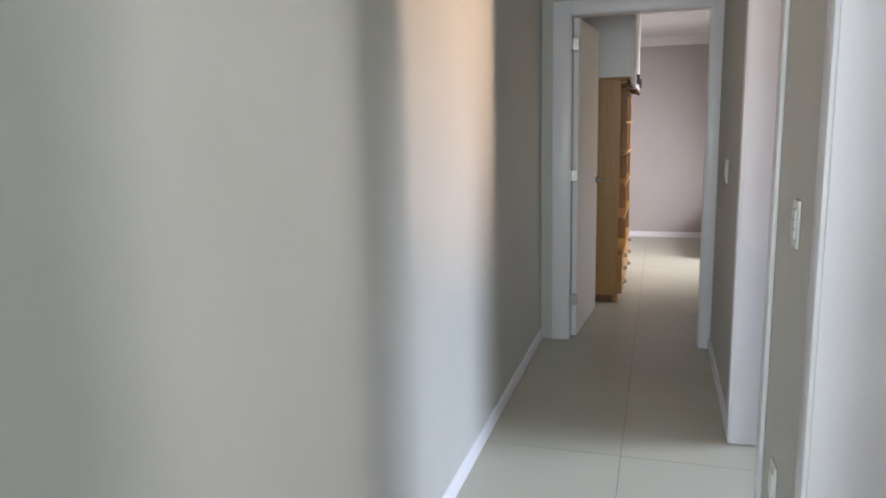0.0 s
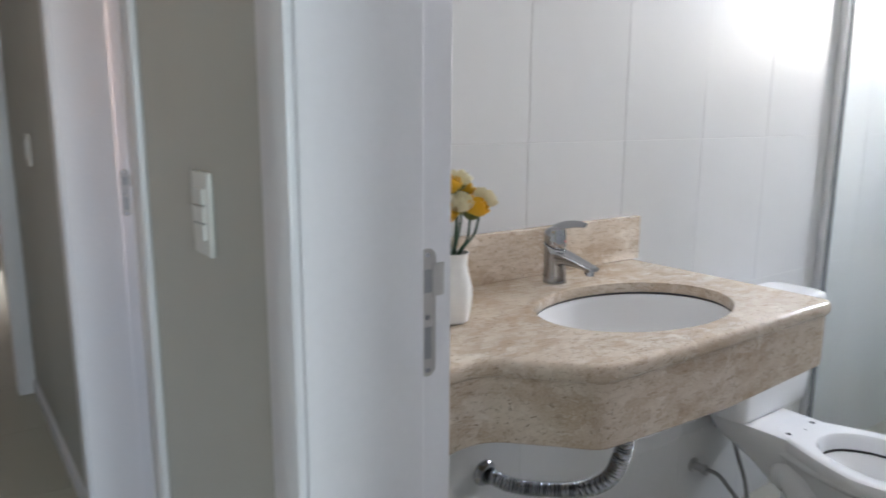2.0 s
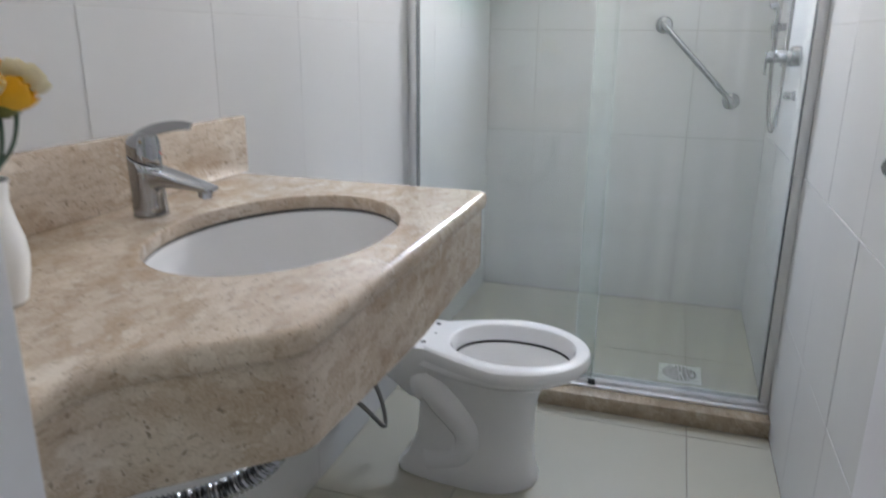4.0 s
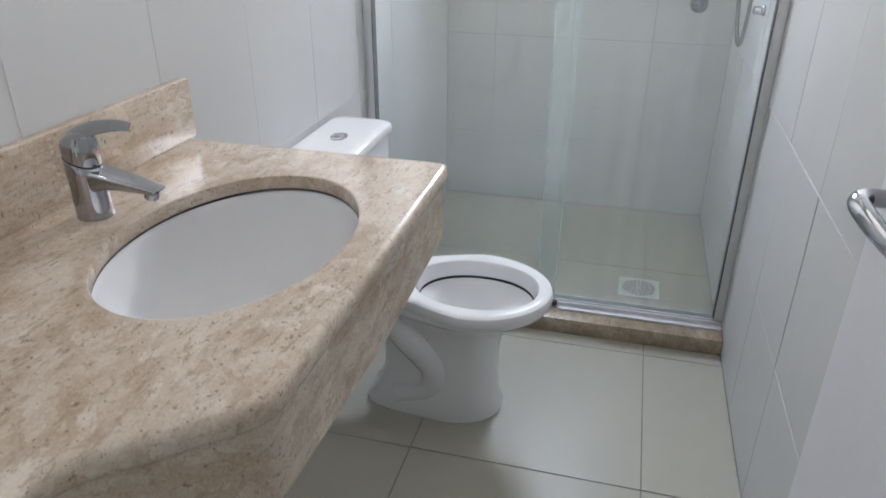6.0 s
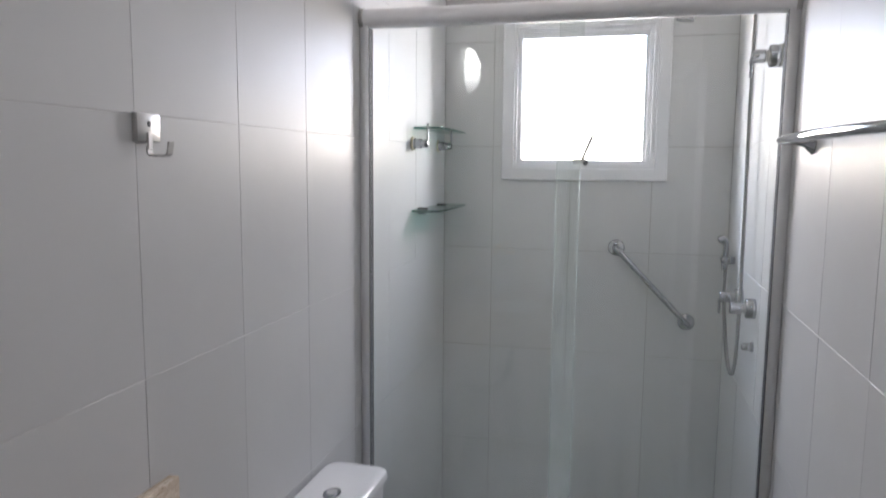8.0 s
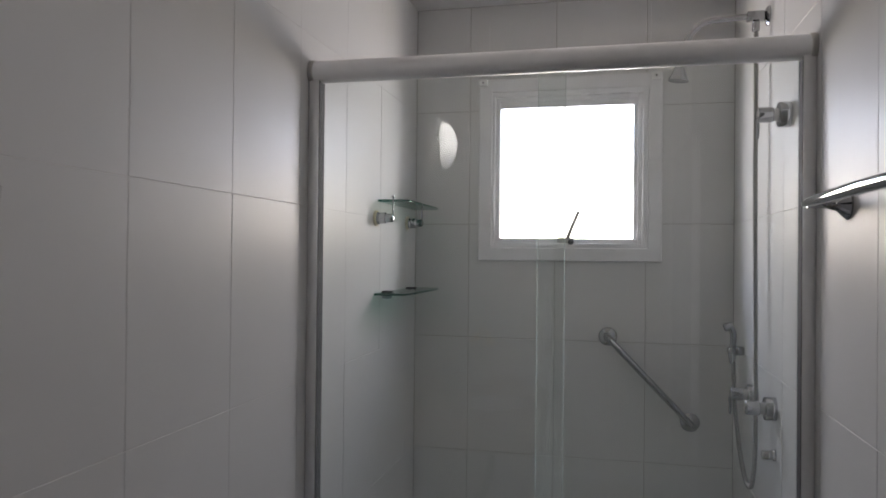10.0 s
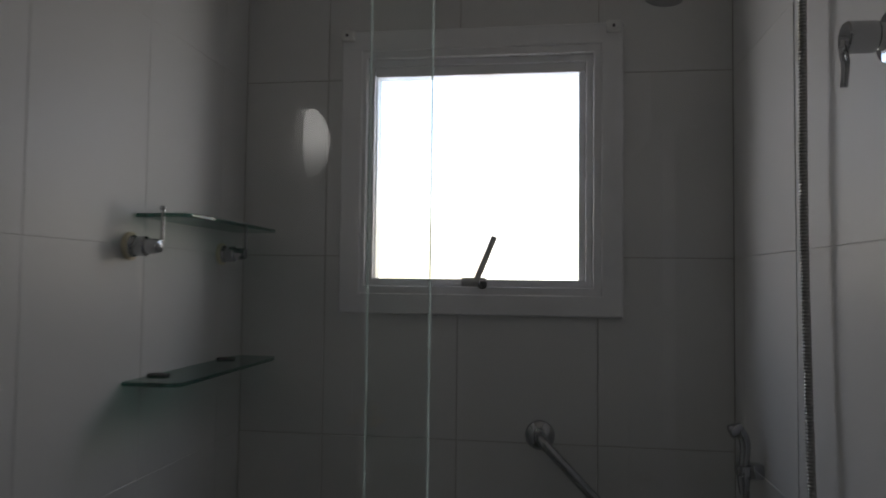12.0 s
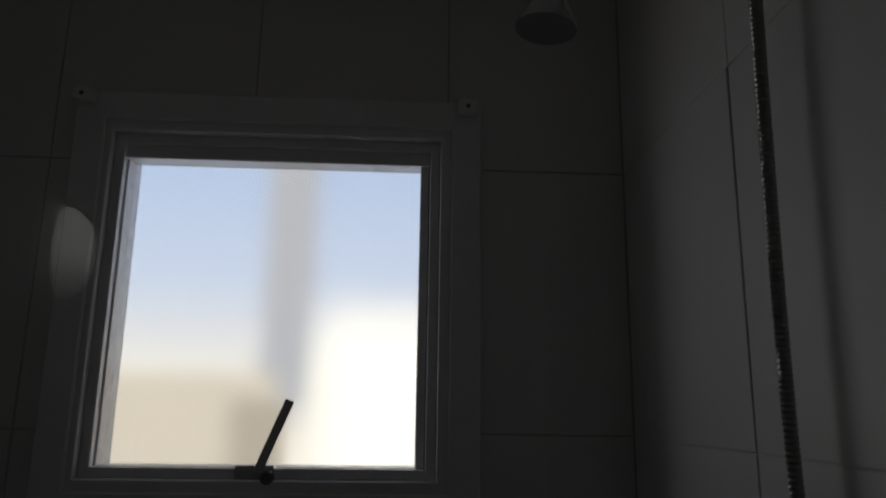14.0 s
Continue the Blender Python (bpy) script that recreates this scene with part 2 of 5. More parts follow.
DAYLIGHT = 24.0
WALL_TILE = glazed("white_wall_tile", (0.66, 0.66, 0.66), 0.40, 0.0012, spec=0.17)
FLOOR_TILE = glazed("cream_floor_tile", (0.478, 0.462, 0.390), 0.34, 0.0006, 0.03, 3.0, 0.17)
GROUT = paint("pale_grout", (0.63, 0.62, 0.61), 0.9, 300)
WHITE_GROUT = paint("white_grout", (0.70, 0.69, 0.68), 0.85, 300)
FLOOR_GROUT = paint("brownish_floor_grout", (0.27, 0.24, 0.21), 0.9, 300, 0.0006, 0.15)
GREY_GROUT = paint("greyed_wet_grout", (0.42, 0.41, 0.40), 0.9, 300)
GREY_SEAL = paint("grey_vinyl_seal", (0.075, 0.075, 0.08), 0.85, 200, 0.0001)
HALL_PAINT = paint("greige_wall_paint", (0.515, 0.512, 0.486), 0.62)
BED_PAINT = paint("mauve_wall_paint", (0.46, 0.42, 0.42), 0.65)
CEIL_PAINT = paint("white_ceiling_paint", (0.72, 0.715, 0.71), 0.8)
LACQUER = paint("white_door_lacquer", (0.78, 0.775, 0.82), 0.32, 90, 0.0003, 0.02)
PLASTIC = paint("white_plastic", (0.74, 0.74, 0.73), 0.3, 300, 0.0001, 0.01)
PLASTIC_LINE = paint("grey_plastic_gap", (0.30, 0.30, 0.30), 0.5, 300, 0.0001, 0.02)
ALU_WHITE = paint("white_window_aluminium", (0.78, 0.78, 0.80), 0.28, 200, 0.0001, 0.02)
CHROME = chrome_like("chrome", (0.41, 0.415, 0.43), 0.04, 0.02)
STEEL = chrome_like("brushed_steel", (0.50, 0.49, 0.48), 0.32, 0.08)
ALU = chrome_like("satin_aluminium", (0.80, 0.80, 0.81), 0.5, 0.08)
MARBLE = marble_like("beige_marble", (0.68, 0.585, 0.485), (0.60, 0.50, 0.40), (0.41, 0.295, 0.19), (0.79, 0.72, 0.63))
SILL_STONE = marble_like("brown_marble", (0.47, 0.38, 0.28), (0.38, 0.295, 0.20), (0.25, 0.185, 0.12), (0.56, 0.48, 0.38))
CERAMIC = glazed("white_sanitary_ceramic", (0.84, 0.84, 0.85), 0.08, 0.0002, 0.0)
VASE_GLAZE = glazed("white_vase_glaze", (0.86, 0.85, 0.83), 0.22, 0.0003, 0.0, 30)
RUBBER = paint("black_rubber", (0.03, 0.03, 0.03), 0.55, 200, 0.0001)
# paints the shade in holes, slots and gaps; also colours dark handles
GAP = paint("dark_gap", (0.05, 0.05, 0.055), 0.7, 200, 0.0001)
POCKET_SHADE = chrome_like("grey_braided_hose", (0.34, 0.35, 0.36), 0.38)
TRAP_HOSE = chrome_like("metallised_drain_hose", (0.42, 0.43, 0.45), 0.22)
HOSE_DARK = chrome_like("steel_shower_hose", (0.27, 0.265, 0.26), 0.32)
RED = paint("red_mark", (0.55, 0.03, 0.03), 0.4)
WATER = glazed("still_water", (0.55, 0.58, 0.58), 0.03, 0.0003, 0.0)
# lime film, made stronger than the stain to lift the dark shower behind it
SHOWER_GLASS = clear_glass("shower_glass", (0.966, 0.982, 0.975), 0.016, (0.66, 0.70, 0.67), 0.18)
GLASS_EDGE = clear_glass("green_glass_edge", (0.30, 0.58, 0.51), 0.08, (0.12, 0.36, 0.31))
PANE_EDGE = ground_edge("ground_glass_edge")
PANE_GLASS = clear_glass("frosted_pane", (0.93, 0.95, 0.96), 0.02, (0.8, 0.8, 0.8))
OUTDOORS = outdoors()
AGED = paint("yellowed_plastic", (0.62, 0.55, 0.38), 0.5)


def lamp_glass(name, colour, strength, bulb_z, low_z):
    """Opal glass lit from inside by its bulb: full at the bulb, dimmer towards the lower tip."""
    n = Nodes(name, 0.25, 0.0, (0.85, 0.85, 0.83))
    sep, span = n.t.nodes.new("ShaderNodeSeparateXYZ"), n.t.nodes.new("ShaderNodeMapRange")
    span.interpolation_type = "SMOOTHSTEP"
    span.inputs["From Min"].default_value, span.inputs["From Max"].default_value = low_z, bulb_z
    span.inputs["To Min"].default_value, span.inputs["To Max"].default_value = 0.12 * strength, strength
    n.link(n.pos, sep.inputs[0])
    n.link(sep.outputs["Z"], span.inputs["Value"])
    n.link(span.outputs["Result"], n.b.inputs["Emission Strength"])
    n.b.inputs["Emission Color"].default_value = (*colour, 1)
    return n.m


LAMP_GLASS = lamp_glass("lit_opal_glass", (1.0, 0.985, 0.96), 17.0, 2.11, 1.96)


def wood(name, light, dark, rough=0.4):
    n = Nodes(name, rough)
    grain = n.noise(9, 6, 0.6, n.mapped(5, 5, 0.35), 1.4)
    c = n.ramp(grain, (0.3, dark), (0.65, light))
    n.colour(n.mix(0.2, c, n.ramp(n.noise(90, 3, 0.6, n.mapped(2, 2, 0.1)), (0.3, tint(dark, 0.8)), (0.7, light))))
    n.bump(grain, 0.0003, 0.5)
    return n.m


HONEY = wood("honey_stained_pine", (0.48, 0.26, 0.085), (0.36, 0.175, 0.05))
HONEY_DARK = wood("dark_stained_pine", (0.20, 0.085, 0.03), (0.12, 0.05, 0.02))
YELLOW = paint("yellow_petal", (0.80, 0.46, 0.02), 0.55, 120, 0.001, 0.2)
CREAM = paint("cream_petal", (0.80, 0.74, 0.52), 0.55, 120, 0.001, 0.12)
LEAF = paint("dark_green_stem", (0.035, 0.085, 0.05), 0.5, 90, 0.0006, 0.2)
SEPAL = paint("olive_sepal", (0.14, 0.15, 0.03), 0.5, 90, 0.0006, 0.2)
LINEN = paint("white_bed_linen", (0.76, 0.74, 0.73), 0.85, 220, 0.001)
DARK_CLOTH = paint("grey_bed_base", (0.16, 0.14, 0.15), 0.9, 260, 0.001)

# ---- mesh tools ----


def smooth_by_angle(me, degrees=35):
    me.polygons.foreach_set("use_smooth", [True] * len(me.polygons))
    me.set_sharp_from_angle(angle=radians(degrees))


def part(name, bm, material, parent=None, label="", flat=False):
    """Links a bmesh as one mesh object, under a thing or a part."""
    bmesh.ops.recalc_face_normals(bm, faces=bm.faces)
    me = bpy.data.meshes.new(name)
    bm.to_mesh(me)
    bm.free()
    me.materials.append(material)
    if not flat:
        smooth_by_angle(me)
    ob = new(name, me)
    ob.parent = parent
    return tagged(ob, label)


def thing(name, x, y, z, label, category, group="", kind=""):
    """An empty at a thing's base; parts are given in world metres and hang under it."""
    ob = new(name)
    ob.location = (x, y, z)
    ob.empty_display_size = 0.05
    return tagged(ob, label, category, group, kind)


def under(base, name, bm, material, label=""):
    """A part given in world metres under a base that stands elsewhere."""
    root = base
    off = Vector((0, 0, 0))
    while root is not None:
        off += root.location
        root = root.parent
    bmesh.ops.translate(bm, verts=bm.verts, vec=-off)
    return part(name, bm, material, base, label)


def box(x0, x1, y0, y1, z0, z1, bevel=0.0, seg=2, bm=None):
    own = bm is None
    bm = bmesh.new() if own else bm
    vs = [bm.verts.new((x, y, z)) for z in (z0, z1) for y in (y0, y1) for x in (x0, x1)]
    fs = [bm.faces.new([vs[k] for k in q]) for q in ((0, 2, 3, 1), (4, 5, 7, 6), (0, 1, 5, 4), (2, 6, 7, 3), (0, 4, 6, 2), (1, 3, 7, 5))]
    if bevel:
        edges = {e for f in fs for e in f.edges}
        bmesh.ops.bevel(bm, geom=list(edges), offset=bevel, segments=seg, affect="EDGES", profile=0.5)
    return bm


def boxes(*specs, bevel=0.0):
    bm = bmesh.new()
    for s in specs:
        box(*s, bevel=bevel, bm=bm)
    return bm


def rings(loops, close_ends=True, cyclic=True, bm=None):
    """Skins a list of loops, each with the same number of points."""
    bm = bm or bmesh.new()
    rows = [[bm.verts.new(p) for p in loop] for loop in loops]
    n = len(rows[0])
    for a, b in zip(rows, rows[1:]):
        for k in range(n if cyclic else n - 1):
            bm.faces.new((a[k], a[(k + 1) % n], b[(k + 1) % n], b[k]))
    if close_ends:
        bm.faces.new(rows[0][::-1])
        bm.faces.new(rows[-1])
    return bm


def lathe(profile, where=(0, 0, 0), axis=(0, 0, 1), n=28, bm=None, close_ends=True):
    """Turns (radius, height) pairs about an axis through where."""
    turn = Vector((0, 0, 1)).rotation_difference(Vector(axis)).to_matrix()
    loops = []
    for r, h in profile:
        loops.append([turn @ Vector((r * math.cos(2 * math.pi * k / n), r * math.sin(2 * math.pi * k / n), h)) + Vector(where) for k in range(n)])
    return rings(loops, close_ends, True, bm)


def spline(pts, per=10):
    """Catmull-Rom points through the given ones."""
    p = [Vector(q) for q in pts]
    p = [2 * p[0] - p[1], *p, 2 * p[-1] - p[-2]]
    out = []
    for k in range(1, len(p) - 2):
        for s in range(per):
            u = s / per
            out.append(0.5 * ((2 * p[k]) + (p[k + 1] - p[k - 1]) * u + (2 * p[k - 1] - 5 * p[k] + 4 * p[k + 1] - p[k + 2]) * u * u
                              + (3 * p[k] - p[k - 1] - 3 * p[k + 1] + p[k + 2]) * u ** 3))
    return out + [p[-2]]


def tube(pts, radius, n=12, per=10, ripple=0.0, pitch=0.006, squash=1.0, bm=None, smooth_path=True):
    """A round bar along a path; radius a number or a function of 0..1; ripple gives the rings of a corrugated hose."""
    path = spline(pts, per) if smooth_path else [Vector(q) for q in pts]
    if ripple:
        fine, total = [], 0.0
        for a, b in zip(path, path[1:]):
            d = (b - a).length
            steps = max(1, int(d / (pitch / 4)))
            for s in range(steps):
                fine.append((a.lerp(b, s / steps), total + d * s / steps))
            total += d
        path, run = [q for q, _ in fine], [s for _, s in fine]
    loops, side = [], None
    for k, q in enumerate(path):
        ahead = (path[min(k + 1, len(path) - 1)] - path[max(k - 1, 0)]).normalized()
        if side is None:
            side = ahead.orthogonal().normalized()
        side = (side - ahead * side.dot(ahead)).normalized()
        up = ahead.cross(side)
        r = radius(k / (len(path) - 1)) if callable(radius) else radius
        if ripple:
            r += ripple * math.cos(2 * math.pi * run[k] / pitch)
        loops.append([q + r * (math.cos(2 * math.pi * j / n) * side + squash * math.sin(2 * math.pi * j / n) * up) for j in range(n)])
    return rings(loops, True, True, bm)


def disc_loop(cx, cy, z, a, b, n=48, power=2.0):
    out = []
    for k in range(n):
        c, s = math.cos(2 * math.pi * k / n), math.sin(2 * math.pi * k / n)
        out.append(Vector((cx + a * math.copysign(abs(c) ** (2 / power), c), cy + b * math.copysign(abs(s) ** (2 / power), s), z)))
    return out


def slab(name, x0, x1, y0, y1, z0, z1, material, label, category, parent=None):
    ob = part(name, box(x0, x1, y0, y1, z0, z1), material, parent, flat=True)
    return tagged(ob, label, category, kind="structure")

# ---- large structure ----
YL, YR, XF, XB, XH, HL, TOP = 2.61, 1.39, 3.73, 0.66, 0.483, -0.578, 2.55
T = 0.0024  # the tile faces stand this far in front of the grout

floor = part("floor", boxes((-0.80, XB, -1.92, 5.10, -0.12, -T), (XB, XF + 0.15, YR - 0.12, 4.74, -0.12, -T), (-0.80, 2.07, 5.10, 9.72, -0.12, -T)), FLOOR_GROUT, flat=True)
tagged(floor, "cream porcelain tile floor with thin grey joints", "floor", kind="structure")
wall_left = slab("wall_bath_left", XB, XF + 0.15, YL + 0.0009, YL + 0.09, -T, TOP, WHITE_GROUT, "white glazed tile bathroom wall with grey joints", "wall")
wall_right = slab("wall_bath_right", XB, XF + 0.15, YR - 0.12, YR - T, -T, TOP, GROUT, "white glazed tile bathroom wall with towel bar", "wall")
OY0, OY1, OZ0, OZ1 = 1.70, 2.30, 1.58, 2.19
wall_window = part("wall_window", boxes(
    (XF + T, XF + 0.15, YR - T, OY0, -T, TOP), (XF + T, XF + 0.15, OY1, YL + T, -T, TOP),
    (XF + T, XF + 0.15, OY0, OY1, -T, OZ0), (XF + T, XF + 0.15, OY0, OY1, OZ1, TOP)), GROUT, flat=True)
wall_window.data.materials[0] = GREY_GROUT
tagged(wall_window, "white glazed tile shower wall with a square window", "wall", kind="structure")
D1A, D1B, D2A, D2B, DH = 1.385, 2.125, 2.765, 3.69, 2.10
for name, y0, y1, z0 in (("wall_hall_right_1", -1.8, D1A, -T), ("wall_hall_right_2", D1B, D2A, -T), ("wall_hall_right_3", D2B, 5.06, -T), ("wall_over_door_1", D1A, D1B, DH), ("wall_over_door_2", D2A, D2B, DH)):
    slab(name, XH, XB - 0.006, y0, y1, z0, TOP, HALL_PAINT, "greige painted hallway wall beside a white doorway", "wall")
wall_bath_door = part("wall_bath_door", boxes(
    (XB - 0.006, XB, D1B, YL, -T, TOP), (XB - 0.006, XB, D1A, D1B, DH, TOP)), WALL_TILE, flat=True)
tagged(wall_bath_door, "white tiled bathroom wall round the doorway", "wall", kind="structure")
wall_hall_left = slab("wall_hall_left", HL - 0.12, HL, -1.8, 5.06, -T, TOP, HALL_PAINT, "greige painted hallway wall, lit from a side room", "wall")
# never in view; its opening is invented to go with the fill lamp
wall_hall_end = part("wall_hall_end", boxes(
    (HL - 0.12, -0.5, -1.92, -1.8, -T, TOP), (0.42, XB - 0.006, -1.92, -1.8, -T, TOP),
    (-0.5, 0.42, -1.92, -1.8, -T, 0.8), (-0.5, 0.42, -1.92, -1.8, 2.1, TOP)), HALL_PAINT, flat=True)
tagged(wall_hall_end, "unseen greige end wall with an added opening for the fill lamp", "wall", kind="structure")
BX0, BX1, BY0, BY1, BTOP = -0.68, 1.95, 5.18, 9.6, 2.40
FDX0, FDX1 = -0.428, 0.446
wall_bed_near = part("wall_bedroom_near", boxes(
    (-0.80, FDX0, 5.06, BY0, -T, TOP), (FDX1, BX1 + 0.12, 5.06, BY0, -T, TOP), (FDX0, FDX1, 5.06, BY0, DH, TOP)), HALL_PAINT, flat=True)
tagged(wall_bed_near, "greige painted wall round the bedroom doorway", "wall", kind="structure")
slab("wall_bedroom_far", BX0 - 0.12, BX1 + 0.12, BY1, BY1 + 0.12, -T, TOP, BED_PAINT, "plain mauve-grey painted bedroom wall", "wall")
slab("wall_bedroom_left", BX0 - 0.12, BX0, BY0, BY1, -T, TOP, BED_PAINT, "mauve-grey painted bedroom wall behind the wardrobe", "wall")
# out of view; the opening is assumed, to match the added bedroom lamp
wbr = part("wall_bedroom_right", boxes(
    (BX1, BX1 + 0.12, BY0, 6.3, -T, TOP), (BX1, BX1 + 0.12, 7.9, BY1, -T, TOP), (BX1, BX1 + 0.12, 6.3, 7.9, -T, 0.85), (BX1, BX1 + 0.12, 6.3, 7.9, 2.15, TOP)), BED_PAINT, flat=True)
tagged(wbr, "unseen mauve-grey bedroom wall with an assumed window opening", "wall", kind="structure")
wsr = part("wall_side_room", boxes(
    (3.10, 3.22, 2.70, 3.32, -T, TOP), (3.10, 3.22, 4.57, 4.62, -T, TOP), (3.10, 3.22, 3.32, 4.57, -T, 0.85), (3.10, 3.22, 3.32, 4.57, 2.15, TOP),
    (XB - 0.006, 3.22, 4.62, 4.74, -T, TOP)), BED_PAINT, flat=True)
tagged(wsr, "pale painted walls of the side room", "wall", kind="structure")
slab("ceiling_bath", XB, XF + 0.15, YR - 0.12, YL + 0.09, TOP, TOP + 0.1, CEIL_PAINT, "smooth white painted bathroom ceiling", "ceiling")
slab("ceiling_hall", HL - 0.12, XB, -1.92, 5.18, TOP + 0.004, TOP + 0.1, CEIL_PAINT, "smooth white painted hallway ceiling", "ceiling")
slab("ceiling_side_room", XB, 3.22, YL + 0.09, 4.74, TOP + 0.004, TOP + 0.1, CEIL_PAINT, "smooth white painted ceiling", "ceiling")
slab("ceiling_bedroom", BX0 - 0.12, BX1 + 0.12, BY0, BY1 + 0.12, BTOP, BTOP + 0.08, CEIL_PAINT, "pale pinkish white bedroom ceiling", "ceiling")


def moulding(name, pts, profile, material, label):
    """Sweeps a (out, up) profile along a straight wall line from a to b; out is to the left of the way."""
    a, b = Vector(pts[0]), Vector(pts[1])
    out = Vector((-(b - a).y, (b - a).x, 0)).normalized()
    bm = rings([[p + out * o + Vector((0, 0, u)) for o, u in profile] for p in (a, b)])
    return tagged(part(name, bm, material), label, "trim", kind="structure")


CROWN = [(0, 0), (0.012, 0), (0.02, 0.02), (0.05, 0.06), (0.075, 0.08), (0.08, 0.10), (0, 0.10)]
moulding("trim", ((BX1, BY1 - 0.001, BTOP - 0.102), (BX0, BY1 - 0.001, BTOP - 0.102)), [(o, u) for o, u in CROWN], CEIL_PAINT, "white moulded cornice under the bedroom ceiling")
SKIRT = [(0, 0.002), (0.013, 0.002), (0.013, 0.060), (0.009, 0.068), (0, 0.070)]
moulding("baseboard", ((HL, 5.06, 0), (HL, -1.8, 0)), SKIRT, LACQUER, "low white baseboard along the hallway")
moulding("baseboard", ((XH, 3.745, 0), (XH, 5.06, 0)), SKIRT, LACQUER, "low white baseboard along the hallway")
moulding("baseboard", ((XH, 2.175, 0), (XH, 2.72, 0)), SKIRT, LACQUER, "low white baseboard between two doorways")
moulding("baseboard", ((BX1, BY1, 0), (BX0, BY1, 0)), SKIRT, LACQUER, "low white baseboard along the bedroom wall")


def frame_ring(y0, y1, z0, z1, inset, xa, xb, bevel=0.002):
    """A mitred rectangular frame in a plane of constant x."""
    def loop(d, x):
        return [Vector((x, y, z)) for y, z in ((y0 + d, z0 + d), (y1 - d, z0 + d), (y1 - d, z1 - d), (y0 + d, z1 - d))]
    b = bevel
    loops = [loop(0, xb), loop(0, xa + b), loop(b, xa), loop(inset - b, xa), loop(inset, xa + b), loop(inset, xb), loop(0, xb)]
    bm = rings(loops, False)
    bmesh.ops.remove_doubles(bm, verts=bm.verts, dist=1e-6)
    return bm


# ---- doorways ----


def door_frame(name, face_x, back_x, y0, y1, head, casing, label, rebate=0.0):
    """Jambs, head and casing of a doorway in a wall of constant x; the casing stands on the hall side."""
    t = 0.035
    ob = thing(name, face_x, (y0 + y1) / 2, 0, label, "door frame", kind="structure")
    for a, b, s in ((y0 - t, y0, -1), (y1, y1 + t, 1)):
        bm = box(face_x - 0.004, back_x - 0.04, a, b, 0.001, head, 0.0015, 1)
        under(ob, "jamb", bm, LACQUER)
        lo, hi = (a, b - 0.010) if s < 0 else (a + 0.010, b)
        under(ob, "rebate", box(back_x - 0.0405, back_x + 0.008, lo, hi, 0.001, head + 0.008, 0.0015, 1), LACQUER)
        lo, hi = (a + t - casing, b - 0.006) if s < 0 else (a + 0.006, b - t + casing)
        under(ob, "casing", box(face_x - 0.014, face_x - 0.0005, lo, hi, 0.001, head + casing, 0.004, 2), LACQUER)
    under(ob, "head_jamb", box(face_x - 0.004, back_x - 0.04, y0 - t, y1 + t, head, head + 0.034, 0.0015, 1), LACQUER)
    under(ob, "head_casing", box(face_x - 0.0135, face_x - 0.0005, y0 + 0.006 - casing + 0.004, y1 - 0.006 + casing - 0.004, head + 0.006, head + casing - 0.001, 0.004, 2), LACQUER)
    return ob


def strike_plate(x, y, z0, z1, side, parent, scale=1.0):
    """Rounded steel plate let into a jamb, with a tongue and two pockets painted as darker pads; side: +y or -y that it
    faces.
    """
    w = 0.0125 * scale
    prof = []
    for k in range(20):
        a = 2 * math.pi * k / 20
        prof.append((x + w * math.cos(a), (z1 - w if math.sin(a) >= 0 else z0 + w) + w * math.sin(a)))
    bm = rings([[Vector((px, y + side * d, pz)) for px, pz in prof] for d in (-0.001, 0.0018)])
    plate = under(parent, "strike_plate", bm, STEEL, "rounded brushed steel strike plate")
    h = z1 - z0
    tongue = rings([[Vector((x + w * 0.6 + u, y + side * (0.001 + v), z0 + h * q)) for u, v in ((0, 0), (0.014 * scale, 0.0), (0.019 * scale, -0.003), (0.019 * scale, -0.0012), (0.014 * scale, 0.002), (0, 0.002))] for q in (0.63, 0.88)])
    under(plate, "tongue", tongue, STEEL)
    # the pockets' shade is put into pads of darker metal
    for lo, hi in ((0.66, 0.84), (0.14, 0.40)):
        under(plate, "pocket", box(x - 0.005 * scale, x + 0.006 * scale, y, y + side * 0.0024, z0 + h * lo, z0 + h * hi, 0.0006, 1), POCKET_SHADE)
    for q in (0.05, 0.95, 0.47):
        under(plate, "screw", lathe([(0.0035, -0.001), (0.0035, 0.0004), (0.0015, 0.0008)], (x, y + side * 0.0018, z0 + h * q), (0, side, 0), 10), CHROME)
    return plate


door_1 = door_frame("door_1", XH, 0.677, 1.42, 2.09, 2.065, 0.082, "white lacquered bathroom door frame with steel strike plate")
strike_plate(0.648, 2.10, 0.966, 1.130, -1, door_1)
door_2 = door_frame("door_2", XH, 0.664, 2.80, 3.655, 2.065, 0.075, "white lacquered side-room door frame")
strike_plate(0.642, 3.665, 0.985, 1.125, -1, door_2)

# frame of the bedroom doorway at the end of the hall
door_3 = thing("door_3", 0.0, 5.06, 0, "pale lacquered bedroom door frame at the hall's end", "door frame", kind="structure")
for a, b, c0, c1 in ((-0.428, -0.394, -0.508, -0.400), (0.411, 0.445, 0.417, 0.482)):
    under(door_3, "jamb", box(a, b, 5.056, 5.19, 0.001, 2.066, 0.0015, 1), LACQUER)
    under(door_3, "casing", box(c0, c1, 5.046, 5.0595, 0.001, 2.15, 0.004, 2), LACQUER)
under(door_3, "head_jamb", box(-0.428, 0.445, 5.056, 5.19, 2.066, 2.099, 0.0015, 1), LACQUER)
under(door_3, "head_casing", box(-0.504, 0.478, 5.0465, 5.0595, 2.072, 2.149, 0.004, 2), LACQUER)


